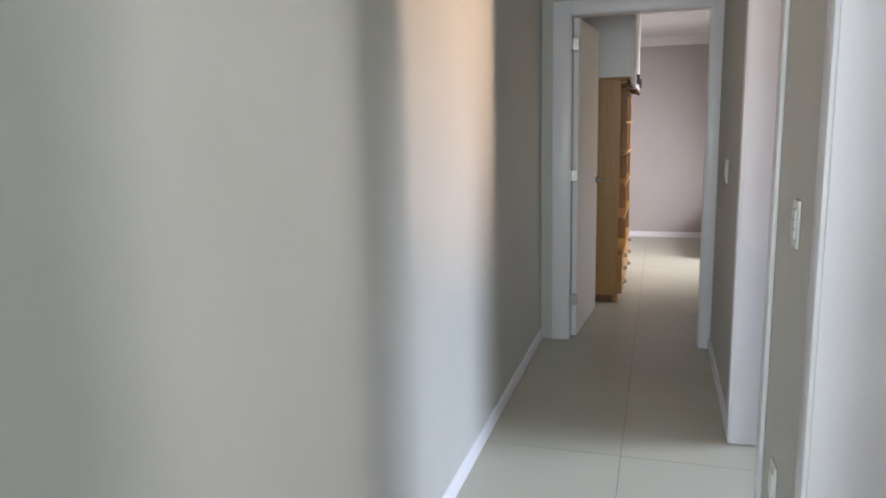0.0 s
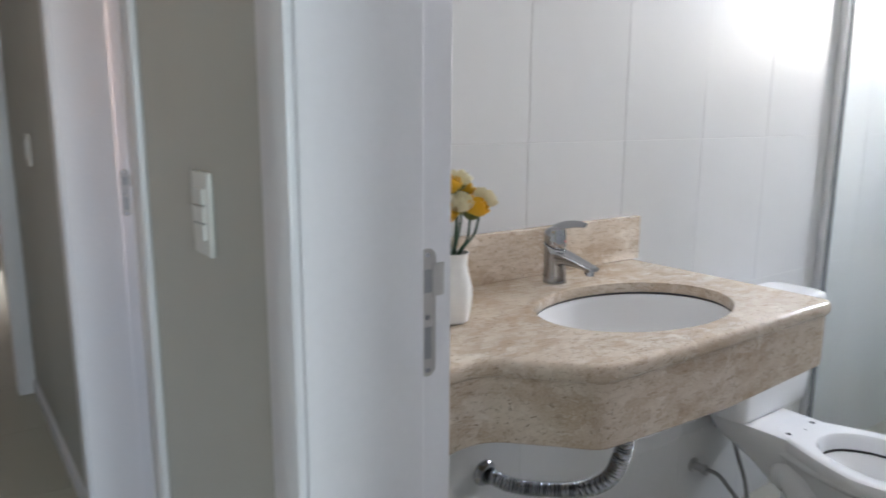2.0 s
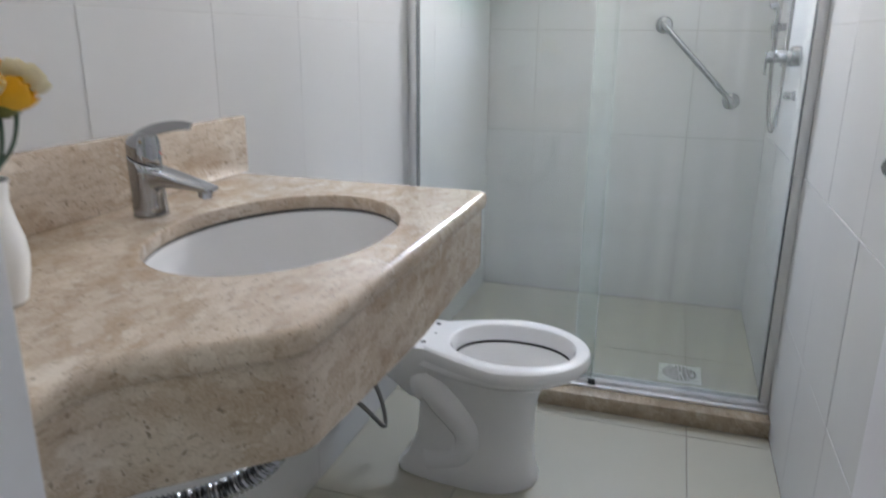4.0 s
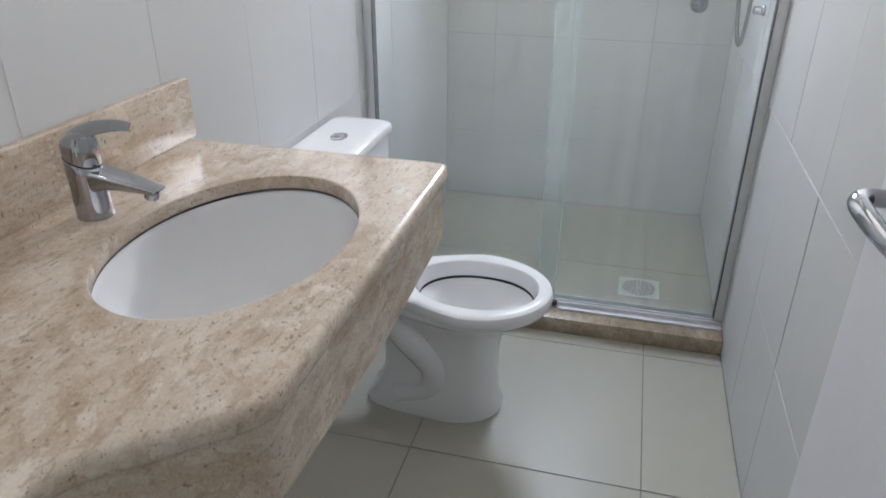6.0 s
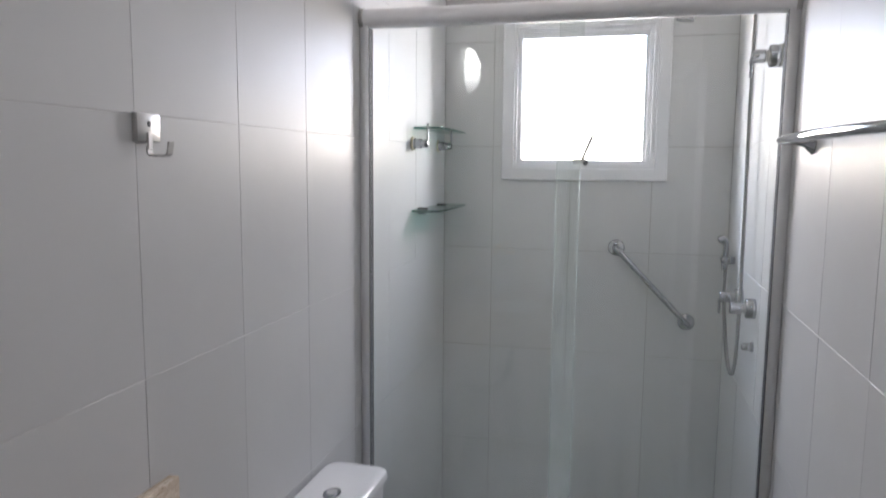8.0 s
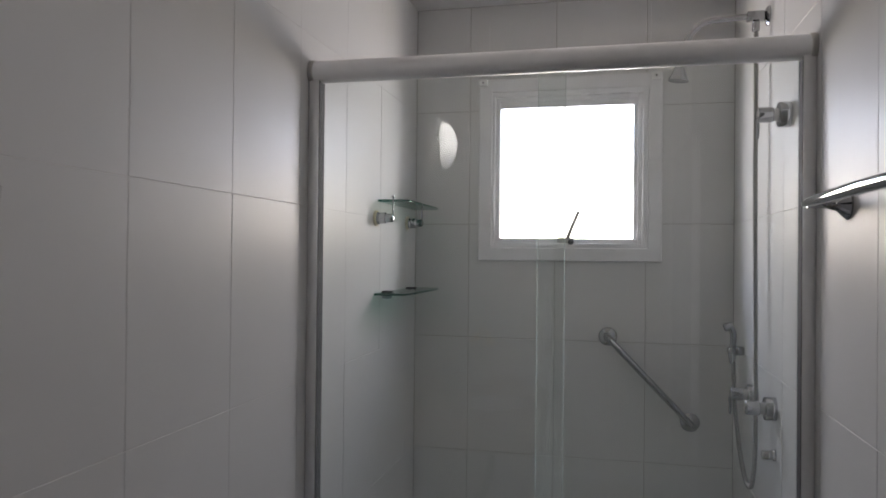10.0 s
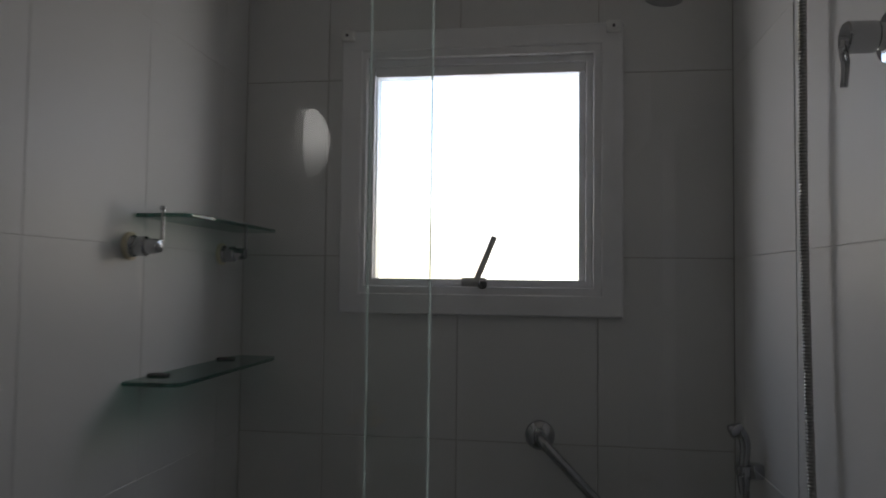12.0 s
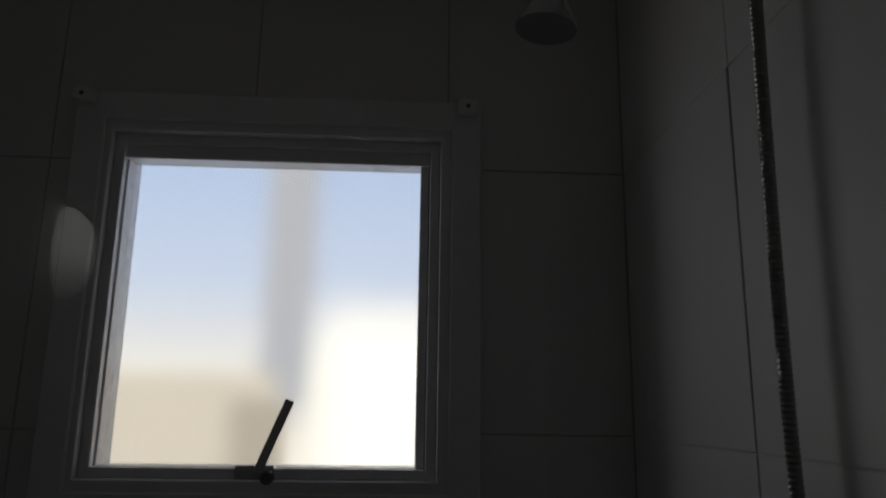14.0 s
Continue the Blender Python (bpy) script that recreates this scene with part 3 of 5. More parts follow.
def lever_handle(parent, where, out, along, name="door_handle", drop=0.0):
    """Round rosette, neck and a lever that curves over; out: away from the leaf, along: the lever's way."""
    p, o, a = Vector(where), Vector(out), Vector(along)
    h = under(parent, name, lathe([(0.025, 0), (0.025, 0.006), (0.022, 0.009), (0.010, 0.010)], p, o, 24), CHROME, "chrome lever handle")
    d = Vector((0, 0, -1)) * drop
    pts = [p + o * 0.008, p + o * 0.034, p + o * 0.046 + a * 0.006, p + o * 0.053 + a * 0.022, p + o * 0.053 + a * 0.05 + d * 0.3, p + o * 0.050 + a * 0.09 + d * 0.7, p + o * 0.046 + a * 0.125 + d]
    under(h, "lever", tube(pts, lambda u: 0.0095 + 0.002 * math.sin(math.pi * u), 14, 8), CHROME)
    return h


# bathroom leaf, swung open against the tiled wall
leaf_1 = thing("bathroom_door", 0.69, 1.45, 0.008, "white lacquered bathroom door standing open against the tiles", "door")
under(leaf_1, "leaf", box(0.690, 1.378, 1.446, 1.481, 0.008, 2.062, 0.002, 1), LACQUER)
lever_handle(leaf_1, (1.290, 1.481, 1.056), (0, 1, 0), (-1, 0, 0), drop=0.004)
for z in (0.25, 1.05, 1.85):
    under(leaf_1, "hinge", lathe([(0.006, 0), (0.006, 0.08)], (0.694, 1.486, z), (0, 0, 1), 12), STEEL)

# bedroom leaf, swung into the room
leaf_2 = thing("bedroom_door", -0.36, 5.20, 0.008, "white lacquered bedroom door standing open by the wardrobe", "door")
lv = Vector((0.055, 0.73, 0)).normalized()
bm = box(0, 0.78, -0.0175, 0.0175, 0.008, 2.06, 0.002, 1)
bmesh.ops.transform(bm, verts=bm.verts, matrix=Matrix.Translation((-0.372, 5.13, 0)) @ Matrix.Rotation(math.atan2(lv.y, lv.x), 4, "Z"))
under(leaf_2, "leaf", bm, LACQUER)
lever_handle(leaf_2, Vector((-0.372, 5.13, 1.0)) + lv * 0.72 + Vector((0.0175, -0.002, 0)), (0.997, -0.075, 0), -lv)
for z in (0.22, 1.04, 1.86):
    under(leaf_2, "hinge", box(-0.394, -0.353, 5.108, 5.129, z, z + 0.075, 0.003, 1), STEEL, "grey steel butt hinge")


def plate(name, y, z, w, h, rows, label, category):
    """Switch or socket plate on the hall's right wall."""
    x = XH
    ob = thing(name, x, y, z, label, category)
    under(ob, "faceplate", box(x - 0.009, x - 0.0005, y - w / 2, y + w / 2, z - h / 2, z + h / 2, 0.003, 2), PLASTIC)
    m = h * 0.62 / rows
    for k in range(rows):
        zz = z + (k - (rows - 1) / 2) * m
        key = under(ob, "rocker", box(x - 0.0135, x - 0.006, y - w * 0.30, y + w * 0.30, zz - m * 0.46, zz + m * 0.46, 0.0015, 1), PLASTIC)
        # grey strip painting the shade in the gap under each rocker
        under(key, "gap", box(x - 0.0098, x - 0.0088, y - w * 0.32, y + w * 0.32, zz - m * 0.505, zz - m * 0.45), PLASTIC_LINE)
    return ob


plate("light_switch", 2.412, 1.150, 0.072, 0.120, 3, "white three-rocker light switch on the hallway wall", "switch")
plate("light_switch", 4.40, 1.152, 0.075, 0.118, 2, "white light switch on the greige wall beyond", "switch")
plate("wall_socket", 2.515, 0.40, 0.075, 0.118, 1, "white socket plate low on the hallway wall", "socket")

# ---- bathroom window ----
backdrop = part("backdrop", rings([[(XF + 0.30, 1.732, 1.52), (XF + 0.30, 2.62, 1.52)], [(XF + 0.30, 1.732, 2.40), (XF + 0.30, 2.62, 2.40)]], False, False), OUTDOORS, flat=True)
tagged(backdrop, "hazy blurred daylight with pale blue sky", "backdrop", kind="structure")
window_1 = thing("window_1", XF, 2.0, 1.533, "square white aluminium window with frosted pane", "window", kind="structure")
under(window_1, "casing", frame_ring(1.647, 2.347, 1.533, 2.25, 0.052, XF - 0.016, XF + 0.01, 0.003), ALU_WHITE)
under(window_1, "window_frame", frame_ring(1.6975, 2.3035, 1.5835, 2.200, 0.020, XF - 0.010, XF + 0.09, 0.002), ALU_WHITE)
under(window_1, "bead", frame_ring(1.7172, 2.2838, 1.6032, 2.1803, 0.0175, XF + 0.006, XF + 0.09, 0.0015), ALU_WHITE)
sash = under(window_1, "sash", frame_ring(1.735, 2.279, 1.606, 2.162, 0.016, XF + 0.022, XF + 0.075, 0.002), ALU_WHITE)
under(window_1, "sash_rail", box(XF + 0.015, XF + 0.06, 1.7350, 2.2790, 2.139, 2.171, 0.002, 1), ALU_WHITE)
pane = under(window_1, "pane", box(XF + 0.052, XF + 0.057, 1.7510, 2.2630, 1.621, 2.142), PANE_GLASS, "frosted glass pane")
pane.visible_shadow = False
latch = under(window_1, "latch", box(XF + 0.002, XF + 0.03, 1.9760, 2.0380, 1.603, 1.626, 0.003, 2), STEEL, "grey metal window latch")
arm = box(-0.0075, 0.0075, -0.004, 0.004, 0, 0.125, 0.0015, 1)
bmesh.ops.transform(arm, verts=arm.verts, matrix=Matrix.Translation((XF + 0.004, 2.003, 1.612)) @ Matrix.Rotation(radians(90), 4, "Z") @ Matrix.Rotation(radians(-22), 4, "Y"))
under(latch, "lever", arm, STEEL)
under(latch, "knuckle", lathe([(0.009, 0), (0.011, 0.006), (0.011, 0.016), (0.008, 0.02)], (XF + 0.004, 1.984, 1.608), (-1, 0, 0), 16), GAP)
for y in (2.330, 1.672):
    br = thing("window_bracket", XF - 0.016, y, 2.224, "small white plastic bracket on the window trim", "bracket", "window brackets")
    under(br, "body", box(XF - 0.040, XF - 0.0165, y - 0.017, y + 0.017, 2.222, 2.248, 0.004, 2), PLASTIC)
    under(br, "hole", lathe([(0.004, 0), (0.004, 0.001)], (XF - 0.0402, y, 2.233), (-1, 0, 0), 12), GAP)

# ---- vanity ----


def offset_line(pts, d):
    """Moves an open plan line sideways by d, to the left of its way."""
    out = []
    for k, p in enumerate(pts):
        a, b = pts[max(k - 1, 0)], pts[min(k + 1, len(pts) - 1)]
        t = (Vector(b) - Vector(a)).normalized()
        out.append(Vector((p[0] - t.y * d, p[1] + t.x * d)))
    return out


CT = 0.918
S_CURVE = [tuple(v)[:2] for v in spline([(0.664, 2.200, 0), (0.76, 2.207, 0), (0.815, 2.209, 0), (0.847, 2.196, 0), (0.88, 2.162, 0), (0.92, 2.118, 0), (0.945, 2.091, 0), (0.965, 2.077, 0), (0.995, 2.071, 0), (1.10, 2.070, 0)], 6)]
FRONT = S_CURVE + [(1.3, 2.069), (1.5, 2.070), (1.62, 2.070), (1.640, 2.073), (1.651, 2.082), (1.655, 2.10), (1.655, 2.3), (1.655, YL - 0.002)]
BCX, BCY, BA, BB = 1.290, 2.291, 0.229, 0.161


def counter_top():
    """Stone slab with a rolled front edge and an oval cut-out."""
    bm = bmesh.new()
    back = [(1.655, YL - 0.002), (0.664, YL - 0.002)]
    layers = [(0.016, CT), (0.012, CT), (0.006, CT - 0.0012), (0.002, CT - 0.005), (0.0, CT - 0.011), (0.0, CT - 0.021), (0.003, CT - 0.027), (0.007, CT - 0.030)]
    rows = []
    for d, z in layers:
        rows.append([bm.verts.new((p.x, p.y, z)) for p in offset_line(FRONT, d)])
    for a, b in zip(rows, rows[1:]):
        for k in range(len(a) - 1):
            bm.faces.new((a[k], a[k + 1], b[k + 1], b[k]))
    hole = [[bm.verts.new(p) for p in disc_loop(BCX, BCY, z, BA + g, BB + g, 56)] for g, z in ((0.006, CT), (0.003, CT), (0.0008, CT - 0.001), (0, CT - 0.003), (0, CT - 0.0215), (0.005, CT - 0.030))]
    for a, b in zip(hole, hole[1:]):
        for k in range(56):
            bm.faces.new((a[k], b[k], b[(k + 1) % 56], a[(k + 1) % 56]))
    from mathutils.geometry import tessellate_polygon
    for row, rim, z in ((rows[0], hole[0], CT), (rows[-1], hole[-1], CT - 0.030)):
        extra = [bm.verts.new((x, y, z)) for x, y in back]
        outer = row + extra
        flat = outer + rim
        for tri in tessellate_polygon([[v.co for v in outer], [v.co for v in rim]]):
            bm.faces.new([flat[k] for k in tri])
    return bm


def apron():
    """Stone skirt under the slab's front and side, with a softly waved lower edge."""
    bm = bmesh.new()
    outer, inner = offset_line(FRONT, 0.009), offset_line(FRONT, 0.029)

    def low(p):
        return 0.772 + 0.006 * math.cos((p.x - 0.95) * 9.0)
    rows = [[bm.verts.new((p.x, p.y, z if z else low(p) + e)) for p in line] for line, z, e in
            ((inner, CT - 0.0305, 0), (outer, CT - 0.0305, 0), (outer, CT - 0.034, 0), (outer, 0, 0.006), (outer, 0, 0.003), (offset_line(FRONT, 0.012), 0, 0), (inner, 0, 0))]
    for a, b in zip(rows, rows[1:] + rows[:1]):
        for k in range(len(a) - 1):
            bm.faces.new((a[k], a[k + 1], b[k + 1], b[k]))
    bm.faces.new([r[0] for r in rows])
    bm.faces.new([r[-1] for r in rows][::-1])
    return bm


vanity = thing("vanity_counter", 1.16, YL, 0.77, "wall-hung beige marble vanity counter with a curved front", "counter")
under(vanity, "worktop", counter_top(), MARBLE)
under(vanity, "apron", apron(), MARBLE)
under(vanity, "backsplash", box(0.664, 1.668, YL - 0.022, YL - 0.001, CT + 0.0005, 1.031, 0.002, 2), MARBLE)

basin = thing("wash_basin", BCX, BCY, 0.74, "oval white ceramic basin set under the marble", "basin")
prof = [(0.022, 0.020, 0.8815), (0.010, 0.010, 0.8870), (0.004, 0.004, 0.8895), (0.0015, 0.0015, 0.886), (0.0, 0.0, 0.876)]
loops = [disc_loop(BCX, BCY, z, BA + a, BB + b, 56) for a, b, z in prof]
for s, z in ((0.985, 0.862), (0.95, 0.836), (0.88, 0.804), (0.76, 0.777), (0.58, 0.750), (0.36, 0.737), (0.11, 0.732)):
    loops.append(disc_loop(BCX, BCY + 0.02 * (1 - s), z, BA * s, BB * s, 56))
bm = rings(loops, False)
under(basin, "bowl", bm, CERAMIC)
outer = [disc_loop(BCX, BCY, z, BA * s, BB * s, 40) for s, z in ((1.095, 0.8815), (1.06, 0.85), (0.95, 0.79), (0.7, 0.742), (0.3, 0.720), (0.12, 0.720))]
under(basin, "underside", rings(outer, False), CERAMIC)
# near-black ring that paints the shade line between marble and basin
under(basin, "sealant", rings([disc_loop(BCX, BCY, z, BA + g, BB + g, 56) for g, z in ((0.0004, 0.8955), (0.0010, 0.8915), (0.004, 0.8900))], False), GAP, "dark ring painting the shade under the marble edge")
under(basin, "drain_ring", lathe([(0.026, 0.730), (0.026, 0.737), (0.018, 0.7385), (0.012, 0.734)], (BCX, BCY + 0.018, 0), n=24), CHROME, "chrome drain ring")
under(basin, "overflow", lathe([(0.006, 0), (0.006, 0.0015)], (BCX - 0.18, BCY + 0.068, 0.862), (0.75, -0.6, 0.1), 14), GAP)


def mixer_tap():
    """Stout body cut off at a slant, a troughed spout sloping forward, a domed cap with a flat lever."""
    x, y, z = 1.291, 2.520, CT + 0.0005
    tap = thing("mixer_tap", x, y, z, "chrome single-lever basin mixer tap on the marble", "tap")

    def ring(r, h, slant, dy=0.0):
        out = []
        for k in range(32):
            c, q = math.cos(2 * math.pi * k / 32), math.sin(2 * math.pi * k / 32)
            out.append(Vector((x + r * c, y + dy + r * q, z + h + slant * r * q)))
        return out

    under(tap, "body", rings([ring(*v) for v in ((0.0265, 0, 0), (0.0265, 0.003, 0), (0.0258, 0.014, 0, 0.001), (0.0252, 0.045, 0.1, 0.002), (0.0254, 0.070, 0.25, 0.003), (0.0256, 0.083, 0.45, 0.003), (0.0240, 0.0855, 0.45, 0.003))]), CHROME)
    spout = []
    for u in [k / 16 for k in range(17)]:
        cy = y + 0.010 - 0.112 * u
        top = z + 0.0875 - 0.036 * u - 0.004 * u * u
        low = z + 0.046 - 0.030 * max(0.0, 1 - 2.1 * u) ** 2 - 0.008 * u * u
        cz, h, w = (top + low) / 2, (top - low) / 2, 0.0242 - 0.0092 * u
        loop = []
        for k in range(32):
            c, q = math.cos(2 * math.pi * k / 32), math.sin(2 * math.pi * k / 32)
            dish = 0.0075 * (1 - abs(c)) * math.sin(math.pi * min(1.0, 0.25 + u * 0.75)) if q > 0 else 0.0
            loop.append(Vector((x + 0.016 * u + w * math.copysign(abs(c) ** 0.55, c), cy - 0.003 * q * u, cz + h * math.copysign(abs(q) ** 0.6, q) - dish)))
        spout.append(loop)
    sp = under(tap, "spout", rings(spout), CHROME)
    under(sp, "outlet", lathe([(0.0095, 0), (0.0105, 0.002), (0.0105, 0.012), (0.008, 0.0125)], (x + 0.0145, y - 0.089, z + 0.030), (0, -0.2, 1), 20), CHROME)
    under(tap, "collar", rings([ring(0.0235, 0.0850, 0.45, 0.003), ring(0.0235, 0.0900, 0.45, 0.003)]), GAP)
    cap = [ring(*v) for v in ((0.0248, 0.0890, 0.45, 0.003), (0.0252, 0.0930, 0.42, 0.003), (0.0250, 0.104, 0.25, 0.003), (0.0238, 0.114, 0.10, 0.002), (0.0200, 0.1215, 0, 0), (0.012, 0.1255, -0.03, -0.002), (0.003, 0.127, 0, -0.003))]
    lev = under(tap, "lever_cap", rings(cap), CHROME)
    path = [(x, y + 0.0270, z + 0.099), (x, y + 0.020, z + 0.1115), (x + 0.001, y + 0.004, z + 0.1220), (x + 0.003, y - 0.020, z + 0.1315), (x + 0.005, y - 0.046, z + 0.1370), (x + 0.007, y - 0.066, z + 0.1385), (x + 0.008, y - 0.080, z + 0.1375)]
    under(lev, "lever", tube(path, lambda u: 0.0190 - 0.0125 * u, 18, 8, squash=0.22), CHROME)
    under(lev, "mark", lathe([(0.0040, 0), (0.0036, 0.001)], (x + 0.0080, y - 0.0195, z + 0.0965), (0.30, -1, 0.2), 14), RED, "small red hot-water mark")
    return tap


mixer_tap()

# bottle trap hose under the basin
trap = thing("drain_hose", 1.14, YL, 0.49, "grey corrugated flexible drain hose under the basin", "hose")
under(trap, "hose", tube([(1.290, 2.297, 0.742), (1.291, 2.298, 0.67), (1.299, 2.308, 0.59), (1.303, 2.345, 0.51), (1.285, 2.405, 0.462), (1.242, 2.475, 0.443), (1.195, 2.535, 0.441), (1.170, 2.59, 0.450)], 0.0175, 14, 8, 0.0026, 0.0088), TRAP_HOSE)
under(trap, "wall_collar", lathe([(0.032, 0), (0.032, 0.004), (0.024, 0.012), (0.022, 0.02)], (1.168, YL - 0.0005, 0.450), (0, -1, 0), 24), CHROME)
under(trap, "nut", lathe([(0.024, 0.700), (0.027, 0.706), (0.027, 0.733), (0.024, 0.738)], (1.290, 2.297, 0), n=20), CHROME)

# lit wall lamp above the vanity, seen mirrored in the shower glass
LX, LZ = 1.008, 2.085
sconce = thing("wall_lamp", LX, YL, LZ, "lit oval white glass wall lamp on the tiles", "lamp")
under(sconce, "backplate", rings([[Vector((LX + r * 0.62 * math.cos(2 * math.pi * k / 28), YL - d, LZ + r * math.sin(2 * math.pi * k / 28))) for k in range(28)] for r, d in ((0.100, 0.0006), (0.100, 0.010), (0.094, 0.013))]), STEEL)
shell = [[Vector((LX + 0.070 * q * math.cos(2 * math.pi * k / 32), YL - 0.0135 - 0.070 * p, LZ + 0.118 * q * math.sin(2 * math.pi * k / 32))) for k in range(32)]
         for p, q in ((math.sin(a), math.cos(a)) for a in (0.0, 0.25, 0.5, 0.75, 1.0, 1.25, 1.45, 1.55))]
under(sconce, "shade", rings(shell), LAMP_GLASS, "glowing opal glass shade")
under(sconce, "screw_cap", lathe([(0.007, 0.083), (0.007, 0.089), (0.003, 0.092)], (LX, YL, LZ), (0, -1, 0), 14), CHROME)

# vase with flowers
VX, VY = 0.915, 2.405
vase = thing("flower_vase", VX, VY, CT, "small white ceramic vase on the marble counter", "vase")
under(vase, "body", lathe([(0.027, 0.0008), (0.031, 0.004), (0.036, 0.03), (0.038, 0.05), (0.0365, 0.068), (0.031, 0.088), (0.0275, 0.107), (0.029, 0.123), (0.0305, 0.129), (0.0285, 0.1285), (0.0255, 0.108), (0.029, 0.088), (0.030, 0.06)], (VX, VY, CT), n=36, close_ends=False), VASE_GLAZE)


def bloom(c, axis, r, openness, rng):
    """A double flower: nested shells of cupped petals round a bud."""
    bm = bmesh.new()
    turn = Vector((0, 0, 1)).rotation_difference(Vector(axis).normalized()).to_matrix()
    for shell, (count, rad, lift) in enumerate(((3, 0.50, 0.62), (5, 0.72, 0.42), (6, 0.90, 0.16), (6, 1.0, -0.12))):
        for k in range(count):
            a0 = 2 * math.pi * (k + rng.random() * 0.3) / count + shell * 0.7
            grid = []
            for i in range(5):
                v = i / 4
                row = []
                for j in range(5):
                    u = j / 4 - 0.5
                    spread = (0.55 + 0.75 * math.sin(math.pi * min(v * 0.75 + 0.1, 1))) * 2 * math.pi / count * 0.85
                    a = a0 + u * spread
                    rr = r * rad * (0.35 + 0.65 * math.sin(math.pi * 0.5 * min(1, v * 1.25))) * (1 + openness * 0.25 * v * shell / 3) - r * 0.05 * (2 * u) ** 2
                    h = r * (-0.75 + (1.35 + 0.25 * lift) * v - 0.18 * (2 * u) ** 2 * v) - r * 0.25 * shell / 3 * v
                    row.append(bm.verts.new(turn @ Vector((rr * math.cos(a), rr * math.sin(a), h)) + Vector(c)))
                grid.append(row)
            for i in range(4):
                for j in range(4):
                    bm.faces.new((grid[i][j], grid[i][j + 1], grid[i + 1][j + 1], grid[i + 1][j]))
    return bm


rng = random.Random(4)
for (dx, dy, dz, r, m, word) in ((0.025, -0.030, 0.213, 0.025, YELLOW, "yellow"), (-0.014, -0.036, 0.223, 0.022, CREAM, "cream white"), (0.064, -0.012, 0.224, 0.021, CREAM, "cream white"),
                                 (-0.020, -0.014, 0.252, 0.022, YELLOW, "yellow"), (0.014, 0.002, 0.260, 0.022, CREAM, "cream white"), (0.036, 0.014, 0.240, 0.019, YELLOW, "yellow"),
                                 (-0.052, 0.006, 0.222, 0.020, CREAM, "cream white"), (-0.046, -0.036, 0.206, 0.022, YELLOW, "yellow"), (-0.012, 0.040, 0.232, 0.020, CREAM, "cream white"), (0.040, 0.036, 0.216, 0.019, YELLOW, "yellow")):
    top = Vector((VX + dx, VY + dy, CT + dz))
    foot = Vector((VX + dx * 0.12, VY + dy * 0.12, CT + 0.05))
    axis = (dx * 1.2, dy * 1.2, 0.1)
    fl = thing("flower", foot.x, foot.y, foot.z, f"{word} artificial flower on a dark green stem", "flower", "flowers in the vase")
    under(fl, "stem", tube([foot, Vector((VX + dx * 0.22, VY + dy * 0.22, CT + 0.12)), Vector((VX + dx * 0.7, VY + dy * 0.7, CT + dz * 0.72)), top - Vector(axis).normalized() * r * 0.6], 0.0022, 7, 6), LEAF)
    under(fl, "bloom", bloom(top, axis, r, rng.uniform(0.5, 1.2), rng), m)
    under(fl, "sepal", lathe([(0.002, -1.05 * r), (0.45 * r, -0.9 * r), (0.72 * r, -0.55 * r), (0.78 * r, -0.25 * r)], top, axis, 9, close_ends=False), SEPAL)

# ---- toilet ----
TX = 2.138


def bowl_outline(z, front, back, half, waist=2.13, tail=0.5, n=56):
    """Egg-shaped plan: round at the front, drawn in towards the tank."""
    pts = []
    for k in range(n):
        a = 2 * math.pi * k / n
        s, c = math.sin(a), math.cos(a)
        if c >= 0:
            y = waist - (waist - front) * c
            w = half * s
        else:
            u = -c
            y = waist + (back - waist) * u ** 0.9
            w = math.copysign(half * abs(s) ** 0.34 * (1 - tail * u), s)
        pts.append(Vector((TX + w, y, z)))
    return pts


toilet = thing("toilet", TX, 2.25, 0, "white close-coupled ceramic toilet without a seat", "toilet")
ped = [bowl_outline(z, f, b, h, wst, tl) for z, f, b, h, wst, tl in (
    (0.0008, 2.032, 2.43, 0.112, 2.18, 0.1), (0.015, 2.030, 2.43, 0.114, 2.18, 0.1), (0.05, 2.042, 2.40, 0.105, 2.18, 0.1), (0.12, 2.048, 2.375, 0.097, 2.18, 0.15),
    (0.20, 2.048, 2.37, 0.095, 2.18, 0.2), (0.260, 2.040, 2.375, 0.100, 2.17, 0.25), (0.298, 2.022, 2.38, 0.112, 2.16, 0.28), (0.322, 1.995, 2.39, 0.130, 2.15, 0.30), (0.338, 1.962, 2.40, 0.152, 2.14, 0.33), (0.350, 1.932, 2.402, 0.171, 2.13, 0.38), (0.358, 1.920, 2.402, 0.178, 2.13, 0.45), (0.366, 1.920, 2.400, 0.178, 2.13, 0.48))]
bm = rings(ped, False)
under(toilet, "pedestal", bm, CERAMIC)
for s in (-1, 1):
    bm = tube([(TX + s * 0.060, 2.36, 0.265), (TX + s * 0.066, 2.325, 0.28), (TX + s * 0.072, 2.275, 0.235), (TX + s * 0.072, 2.215, 0.16), (TX + s * 0.070, 2.235, 0.085), (TX + s * 0.066, 2.33, 0.05)], lambda u: 0.042 + 0.006 * math.sin(5 * u), 18, 8)
    under(toilet, "trapway", bm, CERAMIC)
neck = []
